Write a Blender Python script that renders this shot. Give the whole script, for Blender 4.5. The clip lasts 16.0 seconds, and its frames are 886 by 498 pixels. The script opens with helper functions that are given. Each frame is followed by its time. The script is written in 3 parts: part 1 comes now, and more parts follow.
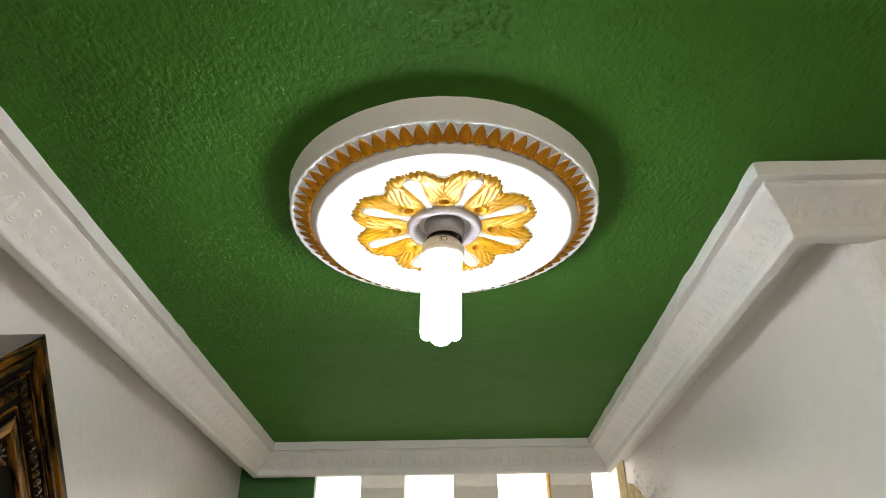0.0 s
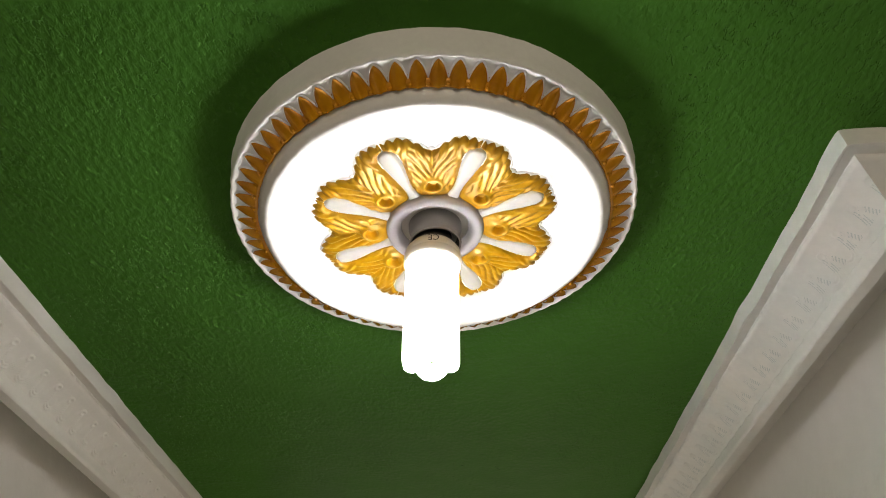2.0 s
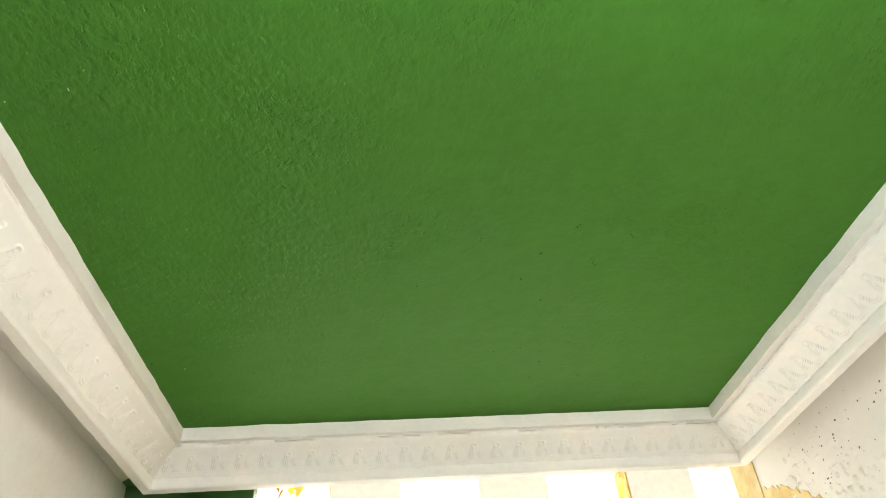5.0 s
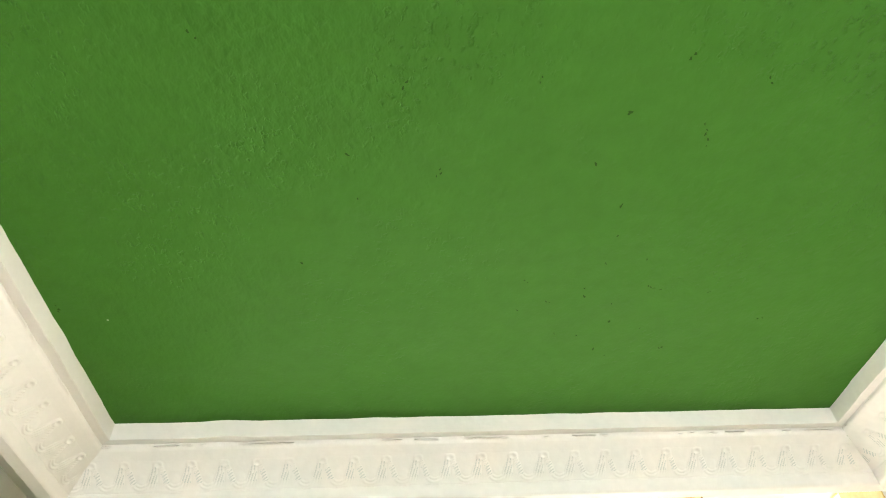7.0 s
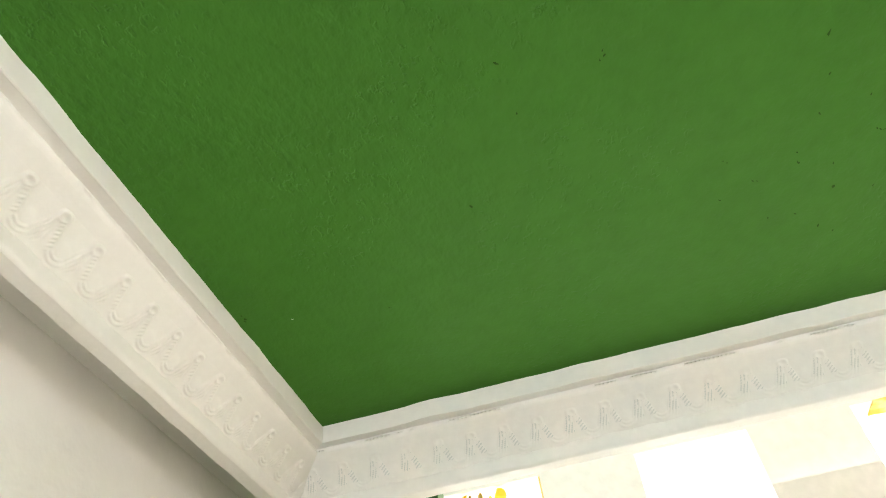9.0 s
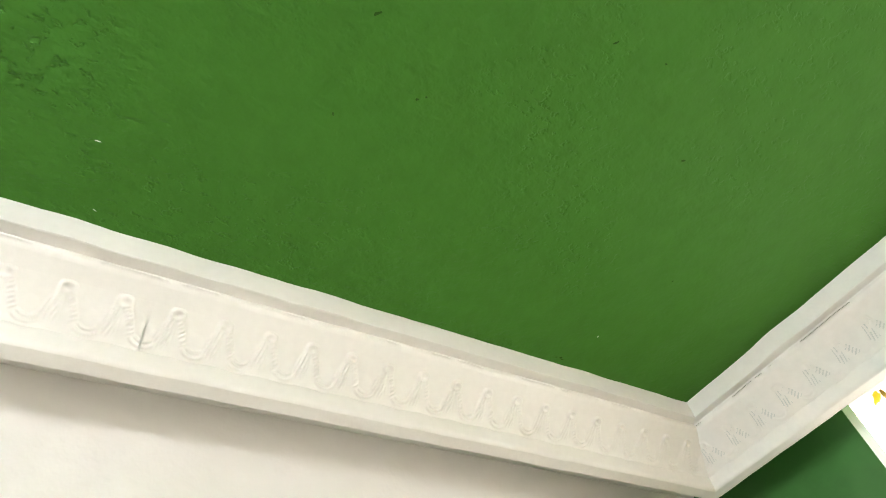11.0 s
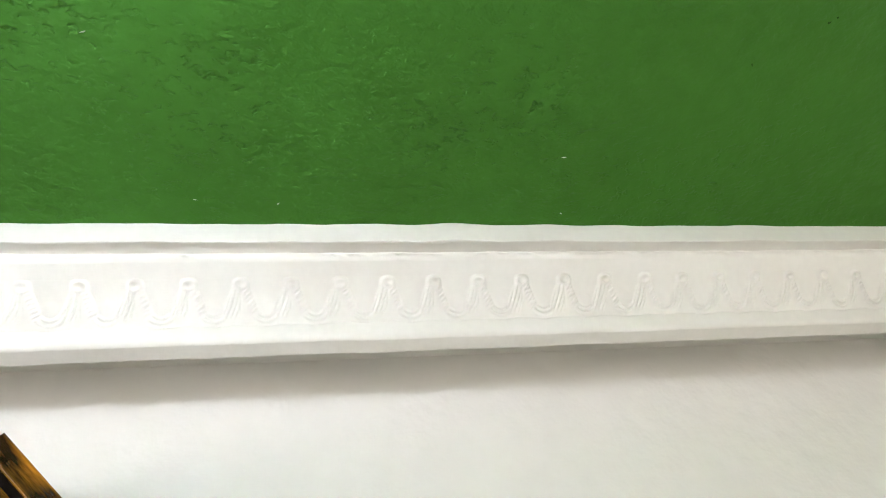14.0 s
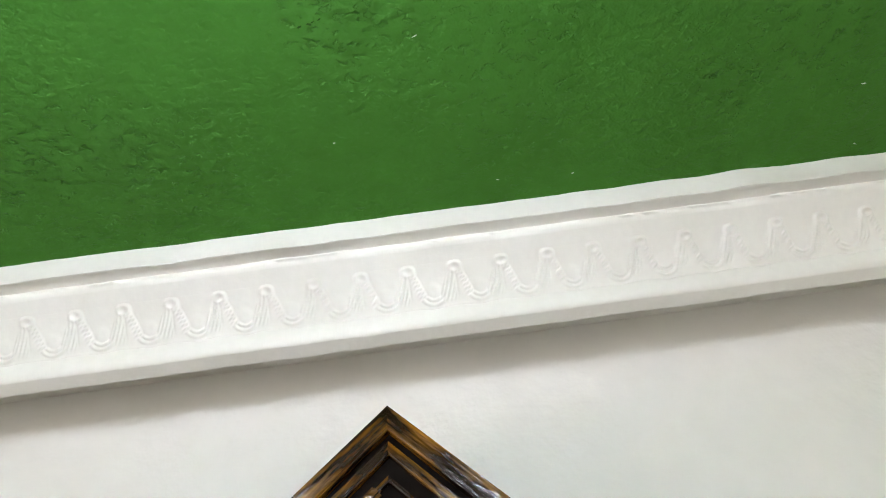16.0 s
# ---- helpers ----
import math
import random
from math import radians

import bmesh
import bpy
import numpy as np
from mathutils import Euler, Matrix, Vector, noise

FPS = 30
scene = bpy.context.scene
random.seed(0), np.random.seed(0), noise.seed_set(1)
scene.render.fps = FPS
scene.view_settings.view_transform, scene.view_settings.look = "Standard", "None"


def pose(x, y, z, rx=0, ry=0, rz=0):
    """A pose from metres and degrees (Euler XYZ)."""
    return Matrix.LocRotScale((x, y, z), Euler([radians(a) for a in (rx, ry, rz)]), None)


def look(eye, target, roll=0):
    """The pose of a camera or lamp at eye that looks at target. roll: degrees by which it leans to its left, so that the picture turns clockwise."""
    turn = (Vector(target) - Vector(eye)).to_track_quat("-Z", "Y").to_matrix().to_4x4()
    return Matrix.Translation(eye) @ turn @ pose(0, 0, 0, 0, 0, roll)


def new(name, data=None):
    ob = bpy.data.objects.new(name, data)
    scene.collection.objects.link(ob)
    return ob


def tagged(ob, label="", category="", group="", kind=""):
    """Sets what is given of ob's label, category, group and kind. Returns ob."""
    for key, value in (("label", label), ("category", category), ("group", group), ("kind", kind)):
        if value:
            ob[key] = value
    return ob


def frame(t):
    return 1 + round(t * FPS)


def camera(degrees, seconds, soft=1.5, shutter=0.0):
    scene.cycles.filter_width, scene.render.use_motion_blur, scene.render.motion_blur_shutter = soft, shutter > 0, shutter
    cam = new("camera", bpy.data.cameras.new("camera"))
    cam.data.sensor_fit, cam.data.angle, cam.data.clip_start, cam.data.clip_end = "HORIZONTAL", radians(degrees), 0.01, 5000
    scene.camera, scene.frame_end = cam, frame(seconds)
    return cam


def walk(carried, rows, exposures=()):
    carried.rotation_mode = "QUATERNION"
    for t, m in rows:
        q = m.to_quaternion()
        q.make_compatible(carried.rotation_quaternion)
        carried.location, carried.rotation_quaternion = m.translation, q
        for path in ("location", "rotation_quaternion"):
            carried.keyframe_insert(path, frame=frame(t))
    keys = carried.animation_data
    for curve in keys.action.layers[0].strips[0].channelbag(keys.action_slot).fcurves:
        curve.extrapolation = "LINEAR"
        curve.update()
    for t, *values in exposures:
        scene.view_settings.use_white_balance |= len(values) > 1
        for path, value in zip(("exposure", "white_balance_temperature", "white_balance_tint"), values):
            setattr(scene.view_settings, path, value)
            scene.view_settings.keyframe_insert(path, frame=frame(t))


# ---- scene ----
cam = camera(66.8, 16.0, soft=1.0)
PATH = [
    (0, (0.61, -2.359, 1.792), (0.603, -0.653, 2.835), -0.8),
    (0.5, (0.559, -2.274, 1.816), (0.649, -0.623, 2.942), -3.1),
    (1, (0.547, -2.225, 1.83), (0.665, -0.59, 2.975), -4.3),
    (1.5, (0.582, -2.135, 1.833), (0.683, -0.572, 3.078), -3.2),
    (2, (0.618, -2.063, 1.841), (0.618, -0.525, 3.121), -1.95),
    (2.5, (0.592, -1.982, 1.839), (0.608, -0.444, 3.116), -2.3),
    (3, (0.54, -1.853, 1.83), (0.605, -0.278, 3.061), -2.5),
    (3.5, (0.486, -1.723, 1.811), (0.612, -0.101, 2.974), -3.8),
    (6, (0.42, -1.053, 1.877), (0.587, 0.394, 3.247), -5.1),
    (6.5, (0.453, -0.956, 1.887), (0.609, 0.45, 3.301), -4.1),
    (7, (0.421, -0.902, 1.905), (0.551, 0.505, 3.32), -4.1),
    (7.5, (0.369, -0.856, 1.913), (0.435, 0.569, 3.314), -6.4),
    (8, (0.342, -0.818, 1.908), (0.336, 0.615, 3.304), -5.8),
    (8.2, (0.334, -0.811, 1.911), (0.305, 0.626, 3.301), -6.2),
    (10.3, (0.401, -0.818, 1.928), (-0.296, 0.334, 3.407), -15.6),
    (10.5, (0.402, -0.831, 1.927), (-0.346, 0.275, 3.416), -17.6),
    (11, (0.443, -0.844, 1.926), (-0.51, 0.107, 3.406), -16.2),
    (11.5, (0.461, -0.874, 1.918), (-0.631, -0.055, 3.38), -14.3),
    (12, (0.46, -0.937, 1.921), (-0.686, -0.202, 3.386), -16.1),
    (12.5, (0.45, -0.988, 1.914), (-0.753, -0.368, 3.386), -14.4),
    (13, (0.443, -1.033, 1.921), (-0.787, -0.46, 3.39), -15.0),
    (13.5, (0.442, -1.07, 1.922), (-0.832, -0.559, 3.376), -14.8),
    (14, (0.436, -1.106, 1.915), (-0.853, -0.676, 3.383), -14.0),
    (14.5, (0.438, -1.143, 1.92), (-0.872, -0.791, 3.39), -13.2),
    (15, (0.44, -1.187, 1.925), (-0.884, -0.937, 3.402), -11.9),
    (15.5, (0.441, -1.228, 1.924), (-0.922, -1.07, 3.379), -10.2),
    (16, (0.44, -1.281, 1.916), (-0.919, -1.223, 3.383), -9.3),
]
walk(cam, [(t, look(eye, target, roll)) for t, eye, target, roll in PATH],
     exposures=[(0.0, -0.48, 6450, 12), (0.5, -0.60, 6550, 12), (1.0, -0.78, 6700, 12), (1.5, -0.84, 6850, 12), (2.5, -1.12, 6950, 12), (3.0, -1.26, 6900, 12), (3.5, -0.50, 6850, 12), (5.8, 1.04, 6400, 7), (7.0, 1.25, 6400, 7), (8.2, 0.96, 6300, 8),
                (10.3, 0.96, 6250, 9), (11.5, 1.12, 6150, 9), (12.0, 1.08, 6050, 10), (13.0, 0.80, 6000, 10), (14.0, 0.72, 6000, 10), (16.0, 0.46, 5950, 10)])

# ---- daylight ----
SUN_UP, SUN_TURN = radians(60), radians(200)
world = bpy.data.worlds.new("daylight")
scene.world = world
world.use_nodes = True
wn = world.node_tree
sky = wn.nodes.new("ShaderNodeTexSky")
sky.sky_type, sky.sun_disc = "NISHITA", False
sky.sun_elevation, sky.sun_rotation = SUN_UP, SUN_TURN
wn.nodes["Background"].inputs["Strength"].default_value = 0.15
wn.links.new(sky.outputs["Color"], wn.nodes["Background"].inputs["Color"])
sun = new("sun", bpy.data.lights.new("sun", "SUN"))
sun.data.energy, sun.data.angle, sun.data.color = 2.0, radians(0.5), (1.0, 0.95, 0.88)
sun.matrix_world = look((0, 0, 6), (math.sin(SUN_TURN) * -3, math.cos(SUN_TURN) * -3, 6 - 3 * math.tan(SUN_UP)))

# added fill light from behind; the opening it stands in is made up too
back_fill = new("back_fill_light", bpy.data.lights.new("back_fill_light", "AREA"))
back_fill.data.shape, back_fill.data.size, back_fill.data.size_y = "RECTANGLE", 1.3, 0.85
back_fill.data.energy, back_fill.data.color = 33.0, (1.0, 0.89, 0.75)
back_fill.matrix_world = look((1.3, -4.22, 1.83), (1.3, -1.0, 1.83))

# ---- materials ----
H = 2.45          # ceiling height
W = 1.10          # between the inner edges of the two side cornices
PROJ = 0.160      # how far a cornice stands out from its wall


def mat(name, base, rough=0.6, vary=0.12, vary_scale=3.0, grain=0.06, grain_scale=60.0, bump=0.1, bump_scale=90.0,
        bump_depth=0.002, tint=None, metal=0.0, stretch=(1, 1, 1), coat=0.0, edge=(0.35, 0.75), local=False):
    """A surface with large and fine variation of its colour and a fine relief, in metres of the world."""
    m = bpy.data.materials.new(name)
    m.use_nodes = True
    t = m.node_tree
    b = t.nodes["Principled BSDF"]
    geo = t.nodes.new("ShaderNodeNewGeometry")
    mp = t.nodes.new("ShaderNodeMapping")
    mp.inputs["Scale"].default_value = stretch
    if local:      # in the object's own axes
        geo = t.nodes.new("ShaderNodeTexCoord")
    t.links.new(geo.outputs["Object" if local else "Position"], mp.inputs["Vector"])

    def noise_of(scale, detail=4.0):
        n = t.nodes.new("ShaderNodeTexNoise")
        n.inputs["Scale"].default_value, n.inputs["Detail"].default_value = scale, detail
        t.links.new(mp.outputs["Vector"], n.inputs["Vector"])
        return n

    big, fine = noise_of(vary_scale), noise_of(grain_scale)
    other = tint or tuple(c * 0.75 for c in base)
    mix1 = t.nodes.new("ShaderNodeMix")
    mix1.data_type = "RGBA"
    mix1.inputs["A"].default_value, mix1.inputs["B"].default_value = (*base, 1), (*other, 1)
    ramp = t.nodes.new("ShaderNodeMapRange")
    ramp.inputs["From Min"].default_value, ramp.inputs["From Max"].default_value = edge
    ramp.inputs["To Max"].default_value = min(1.0, vary * 3)
    t.links.new(big.outputs["Fac"], ramp.inputs["Value"])
    t.links.new(ramp.outputs["Result"], mix1.inputs["Factor"])
    hsv = t.nodes.new("ShaderNodeHueSaturation")
    ramp2 = t.nodes.new("ShaderNodeMapRange")
    ramp2.inputs["To Min"].default_value, ramp2.inputs["To Max"].default_value = 1 - grain * 2, 1 + grain * 2
    t.links.new(fine.outputs["Fac"], ramp2.inputs["Value"])
    t.links.new(ramp2.outputs["Result"], hsv.inputs["Value"])
    t.links.new(mix1.outputs["Result"], hsv.inputs["Color"])
    t.links.new(hsv.outputs["Color"], b.inputs["Base Color"])
    b.inputs["Roughness"].default_value, b.inputs["Metallic"].default_value = rough, metal
    b.inputs["Coat Weight"].default_value = coat
    rel = noise_of(bump_scale, 6.0)
    bm_ = t.nodes.new("ShaderNodeBump")
    bm_.inputs["Strength"].default_value, bm_.inputs["Distance"].default_value = bump, bump_depth
    t.links.new(rel.outputs["Fac"], bm_.inputs["Height"])
    t.links.new(bm_.outputs["Normal"], b.inputs["Normal"])
    return m


def ceiling_paint():
    """Green emulsion over trowelled plaster: fine stipple, long shallow trowel ridges, pits."""
    m = mat("green_ceiling_paint", (0.0550, 0.168, 0.0235), rough=0.6, vary=0.12, vary_scale=2.2, grain=0.05, grain_scale=45,
            tint=(0.0495, 0.150, 0.0208))
    t = m.node_tree
    b = t.nodes["Principled BSDF"]
    b.inputs["Specular IOR Level"].default_value = 0.05
    geo = t.nodes.new("ShaderNodeNewGeometry")
    mp = t.nodes.new("ShaderNodeMapping")
    mp.inputs["Scale"].default_value = (1.0, 0.72, 1.0)
    mp.inputs["Rotation"].default_value = (0, 0, 0.25)
    t.links.new(geo.outputs["Position"], mp.inputs["Vector"])

    def n(scale, detail, src):
        x = t.nodes.new("ShaderNodeTexNoise")
        x.inputs["Scale"].default_value, x.inputs["Detail"].default_value = scale, detail
        x.inputs["Distortion"].default_value = 0.15
        t.links.new(src, x.inputs["Vector"])
        return x.outputs["Fac"]

    def math_of(op, a, c):
        x = t.nodes.new("ShaderNodeMath")
        x.operation = op
        for i, v in enumerate((a, c)):
            if isinstance(v, float):
                x.inputs[i].default_value = v
            else:
                t.links.new(v, x.inputs[i])
        return x.outputs[0]

    def span(value, lo, hi, low, high):
        x = t.nodes.new("ShaderNodeMapRange")
        for key, v in (("From Min", lo), ("From Max", hi), ("To Min", low), ("To Max", high)):
            x.inputs[key].default_value = v
        t.links.new(value, x.inputs["Value"])
        return x.outputs["Result"]

    axes = t.nodes.new("ShaderNodeSeparateXYZ")
    t.links.new(geo.outputs["Position"], axes.inputs["Vector"])
    stipple = n(230.0, 2.0, geo.outputs["Position"])
    lumps = n(125.0, 2.0, mp.outputs["Vector"])
    strokes = span(n(48.0, 1.5, mp.outputs["Vector"]), 0.60, 0.72, 0.0, 1.0)      # ridges and pits left by the trowel
    clusters = span(n(6.0, 2.0, geo.outputs["Position"]), 0.46, 0.62, 0.0, 1.0)
    pits = math_of("MULTIPLY", span(n(150.0, 2.0, mp.outputs["Vector"]), 0.58, 0.68, 0.0, 1.0), clusters)      # crisp pits and wrinkles in groups
    waves = n(9.0, 1.0, geo.outputs["Position"])
    where = span(n(4.5, 3.0, geo.outputs["Position"]), 0.40, 0.62, 0.60, 1.15)
    coarse = span(axes.outputs["Y"], -0.20, -0.85, 0.28, 1.0)      # the half by the window was floated smoother
    h = math_of("ADD", math_of("MULTIPLY", lumps, 0.36), math_of("MULTIPLY", strokes, 0.09))
    h = math_of("SUBTRACT", h, math_of("MULTIPLY", pits, 0.24))
    h = math_of("MULTIPLY", math_of("MULTIPLY", h, where), coarse)
    h = math_of("ADD", h, math_of("MULTIPLY", stipple, 0.05))
    h = math_of("ADD", h, math_of("MULTIPLY", waves, 0.6))
    bump = t.nodes.new("ShaderNodeBump")
    bump.inputs["Strength"].default_value, bump.inputs["Distance"].default_value = 1.0, 0.0105
    t.links.new(h, bump.inputs["Height"])
    t.links.new(bump.outputs["Normal"], b.inputs["Normal"])
    return m


def glow(name, colour, strength):
    m = bpy.data.materials.new(name)
    m.use_nodes = True
    b = m.node_tree.nodes["Principled BSDF"]
    b.inputs["Base Color"].default_value = (0.9, 0.9, 0.9, 1)
    b.inputs["Emission Color"].default_value, b.inputs["Emission Strength"].default_value = (*colour, 1), strength
    return m


DAY = glow("bright_sky", (1.0, 0.91, 0.76), 2.7)
GREEN = ceiling_paint()
GREEN_WALL = mat("green_wall_paint", (0.045, 0.16, 0.035), rough=0.4, bump=0.25, bump_scale=60, tint=(0.035, 0.13, 0.03))
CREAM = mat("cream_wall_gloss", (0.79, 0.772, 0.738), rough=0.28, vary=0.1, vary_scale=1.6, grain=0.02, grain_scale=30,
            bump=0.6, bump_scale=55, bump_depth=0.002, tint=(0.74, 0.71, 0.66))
WASHED = mat("blue_washed_plaster_paint", (0.83, 0.80, 0.765), rough=0.55, vary=0.15, vary_scale=11, grain=0.03, grain_scale=90,
             bump=0.3, bump_scale=140, bump_depth=0.001, tint=(0.60, 0.68, 0.70))
OLD_WASH = mat("grey_blue_wash", (0.58, 0.61, 0.61), rough=0.6, vary=0.3, vary_scale=18, grain=0.06, grain_scale=90, tint=(0.66, 0.66, 0.64))
LUMPY = mat("lumpy_cream_gloss", (0.79, 0.772, 0.738), rough=0.2, vary=0.1, vary_scale=1.6, grain=0.02, grain_scale=30,
            bump=0.7, bump_scale=42, bump_depth=0.0022, tint=(0.74, 0.71, 0.66))
PLASTER = mat("white_plaster_paint", (0.80, 0.775, 0.735), rough=0.5, vary=0.1, vary_scale=9, grain=0.02, grain_scale=120,
              bump=0.25, bump_scale=160, bump_depth=0.0008, tint=(0.71, 0.67, 0.62))
ROSE_WHITE = mat("white_rose_paint", (0.82, 0.80, 0.77), rough=0.5, vary=0.12, vary_scale=14, grain=0.03, grain_scale=150,
                 bump=0.7, bump_scale=60, bump_depth=0.0014, tint=(0.74, 0.70, 0.65))
GOLD = mat("ochre_gold_paint", (0.43, 0.222, 0.0015), rough=0.36, vary=0.22, vary_scale=45, grain=0.06, grain_scale=260, metal=0.15,
           bump=0.35, bump_scale=260, bump_depth=0.0007, tint=(0.34, 0.150, 0.001))
# white darkened so that the petals look less brightly lit than the disc
DIM_PETAL = mat("dimmed_white_petal_paint", (0.42, 0.405, 0.375), rough=0.5, vary=0.12, vary_scale=30, grain=0.03, grain_scale=150,
                  bump=0.3, bump_scale=120, bump_depth=0.0008, tint=(0.38, 0.36, 0.33))
RING_GREY = mat("greyish_ring_paint", (0.42, 0.40, 0.415), rough=0.5, vary=0.15, vary_scale=50, bump=0.2, tint=(0.40, 0.38, 0.39))
# the scrolls' gold again, with the rim's different lighting put into the colour
RIM_LIGHT_GOLD = mat("gold_in_rim_light", (0.62, 0.270, 0.003), rough=0.26, vary=0.28, vary_scale=45, grain=0.06, grain_scale=260, metal=0.3,
            bump=0.5, bump_scale=200, bump_depth=0.0010, tint=(0.44, 0.155, 0.002))
PORCELAIN = mat("white_porcelain_holder", (0.36, 0.34, 0.34), rough=0.4, vary=0.1, vary_scale=60, bump=0.05, tint=(0.26, 0.25, 0.25))
BULB_BASE = mat("bulb_base_plastic", (0.68, 0.65, 0.59), rough=0.35, vary=0.05, bump=0.03)
CAP_AND_GAP = mat("dull_lamp_cap_and_gap", (0.10, 0.09, 0.08), rough=0.4, metal=0.8)
BLACK = mat("black_print_and_socket_shade", (0.02, 0.02, 0.02), rough=0.5)
TUBE = glow("lit_tube", (0.95, 0.98, 1.0), 78.0)
WOOD = mat("burnt_varnished_wood", (0.014, 0.006, 0.002), rough=0.16, vary=0.33, vary_scale=34, grain=0.2, grain_scale=90,
           bump=0.7, bump_scale=140, bump_depth=0.002, tint=(0.10, 0.040, 0.005), stretch=(1, 0.35, 1.0), coat=0.12, edge=(0.46, 0.62))
WOOD.node_tree.nodes["Principled BSDF"].inputs["Specular IOR Level"].default_value = 0.3
BORDER = mat("streaky_varnished_wood", (0.012, 0.005, 0.002), rough=0.2, vary=0.33, vary_scale=75, grain=0.3, grain_scale=120,
             bump=0.9, bump_scale=230, bump_depth=0.002, tint=(0.27, 0.112, 0.008), stretch=(0.14, 1, 1), coat=0.36, edge=(0.45, 0.66), local=True)
BORDER.node_tree.nodes["Principled BSDF"].inputs["Specular IOR Level"].default_value = 0.12
BORDER.node_tree.links.new(BORDER.node_tree.nodes["Bump"].outputs["Normal"], BORDER.node_tree.nodes["Principled BSDF"].inputs["Coat Normal"])
WOOD_DARK = mat("burnt_groove_wood", (0.005, 0.003, 0.002), rough=0.75, vary=0.2, vary_scale=20, bump=0.3)
WOOD_DARK.node_tree.nodes["Principled BSDF"].inputs["Specular IOR Level"].default_value = 0.08
LIMEWASH = mat("stained_limewash", (0.90, 0.81, 0.775), rough=0.8, vary=0.07, vary_scale=6, grain=0.05, bump=0.4, bump_scale=70,
               tint=(0.86, 0.77, 0.64))
RAW = mat("exposed_yellow_plaster", (0.80, 0.66, 0.36), rough=0.9, vary=0.3, vary_scale=22, grain=0.1, bump=0.6, bump_scale=80,
          tint=(0.66, 0.44, 0.14))
CONCRETE = mat("pale_concrete", (0.42, 0.40, 0.36), rough=0.9, vary=0.2, vary_scale=3, bump=0.4, bump_scale=40, tint=(0.30, 0.28, 0.25))
FLOOR = mat("grey_brown_floor", (0.20, 0.17, 0.13), rough=0.5, bump=0.2, tint=(0.15, 0.13, 0.10))
SCUFF = mat("dark_scuff", (0.026, 0.080, 0.012), rough=0.9)
SCUFF.node_tree.nodes["Principled BSDF"].inputs["Specular IOR Level"].default_value = 0.05
CHIP = mat("pale_chip", (0.55, 0.6, 0.5), rough=0.7)


# ---- building helpers ----
def part(name, bm, material, parent=None, label=""):
    """Links a bmesh as one mesh object, under a thing or part where one is given."""
    me = bpy.data.meshes.new(name)
    bm.to_mesh(me)
    bm.free()
    me.materials.append(material)
    ob = new(name, me)
    ob.parent = parent
    return tagged(ob, label=label)


def smooth(ob):
    for p in ob.data.polygons:
        p.use_smooth = True
    return ob


def box(bm, x0, x1, y0, y1, z0, z1, bevel=0.0):
    r = bmesh.ops.create_cube(bm, size=1.0, matrix=Matrix.LocRotScale(((x0 + x1) / 2, (y0 + y1) / 2, (z0 + z1) / 2), None, (x1 - x0, y1 - y0, z1 - z0)))
    if bevel:
        es = list({e for v in r["verts"] for e in v.link_edges})
        bmesh.ops.bevel(bm, geom=es, offset=bevel, segments=2, affect="EDGES")


def lathe(bm, rows, n=96, wobble=None):
    """A turned form about z from (radius, z) rows."""
    rings = []
    for r, z in rows:
        ring = []
        for i in range(n):
            a = 2 * math.pi * i / n
            rr = r + (wobble(a, r, z) if wobble else 0)
            ring.append(bm.verts.new((rr * math.cos(a), rr * math.sin(a), z)))
        rings.append(ring)
    for p, q in zip(rings, rings[1:]):
        for i in range(n):
            j = (i + 1) % n
            bm.faces.new((p[i], p[j], q[j], q[i]))
    return rings


def tube(bm, pts, radius, sides=8, caps=True):
    """A tube along points; radius is a number or one number a point."""
    pts = [Vector(p) for p in pts]
    rad = radius if isinstance(radius, (list, tuple)) else [radius] * len(pts)
    rings, ref = [], None
    for i, p in enumerate(pts):
        d = (pts[min(i + 1, len(pts) - 1)] - pts[max(i - 1, 0)]).normalized()
        if ref is None:
            ref = d.orthogonal().normalized()
        ref = (ref - d * ref.dot(d)).normalized()
        o = d.cross(ref)
        rings.append([bm.verts.new(p + rad[i] * (math.cos(2 * math.pi * k / sides) * ref + math.sin(2 * math.pi * k / sides) * o)) for k in range(sides)])
    for a, b in zip(rings, rings[1:]):
        for k in range(sides):
            bm.faces.new((a[k], a[(k + 1) % sides], b[(k + 1) % sides], b[k]))
    if caps:
        bm.faces.new(rings[0][::-1])
        bm.faces.new(rings[-1])


def structure(name, bm, material, label, parent=None):
    return tagged(part(name, bm, material, parent), label=label, kind="structure", category=name.split("_")[0])


# ---- the room ----
XL, XR, YF, YB = -PROJ, W + PROJ, 0.19, -1.457     # wall faces: left, right, far, and the face beside the opening to the rest
XE, YE = 3.2, -4.2                                   # the rest of the room
SPLIT = 0.116                                        # where the green wall ends at the window

b = bmesh.new()
box(b, XL - 0.15, XE + 0.15, YE - 0.15, YF, H, H + 0.15)
structure("ceiling", b, GREEN, "trowelled plaster ceiling painted deep green")
b = bmesh.new()
box(b, XL - 0.15, XE + 0.15, YE - 0.15, 0.45, -0.12, 0.0)
structure("floor", b, FLOOR, "plain grey-brown floor")
b = bmesh.new()
box(b, XL - 0.15, XL, YE - 0.15, 0.45, 0.0, H)
structure("wall_left", b, LUMPY, "cream gloss-painted plaster wall")
b = bmesh.new()
box(b, XL, SPLIT, YF, YF + 0.04, 0.0, H)
structure("wall_far", b, GREEN_WALL, "green-painted wall beside the window")
b = bmesh.new()
box(b, SPLIT, XR + 0.02, YF, YF + 0.10, 0.0, 0.9)
structure("wall_below_window", b, GREEN_WALL, "green-painted wall under the slotted window")
b = bmesh.new()
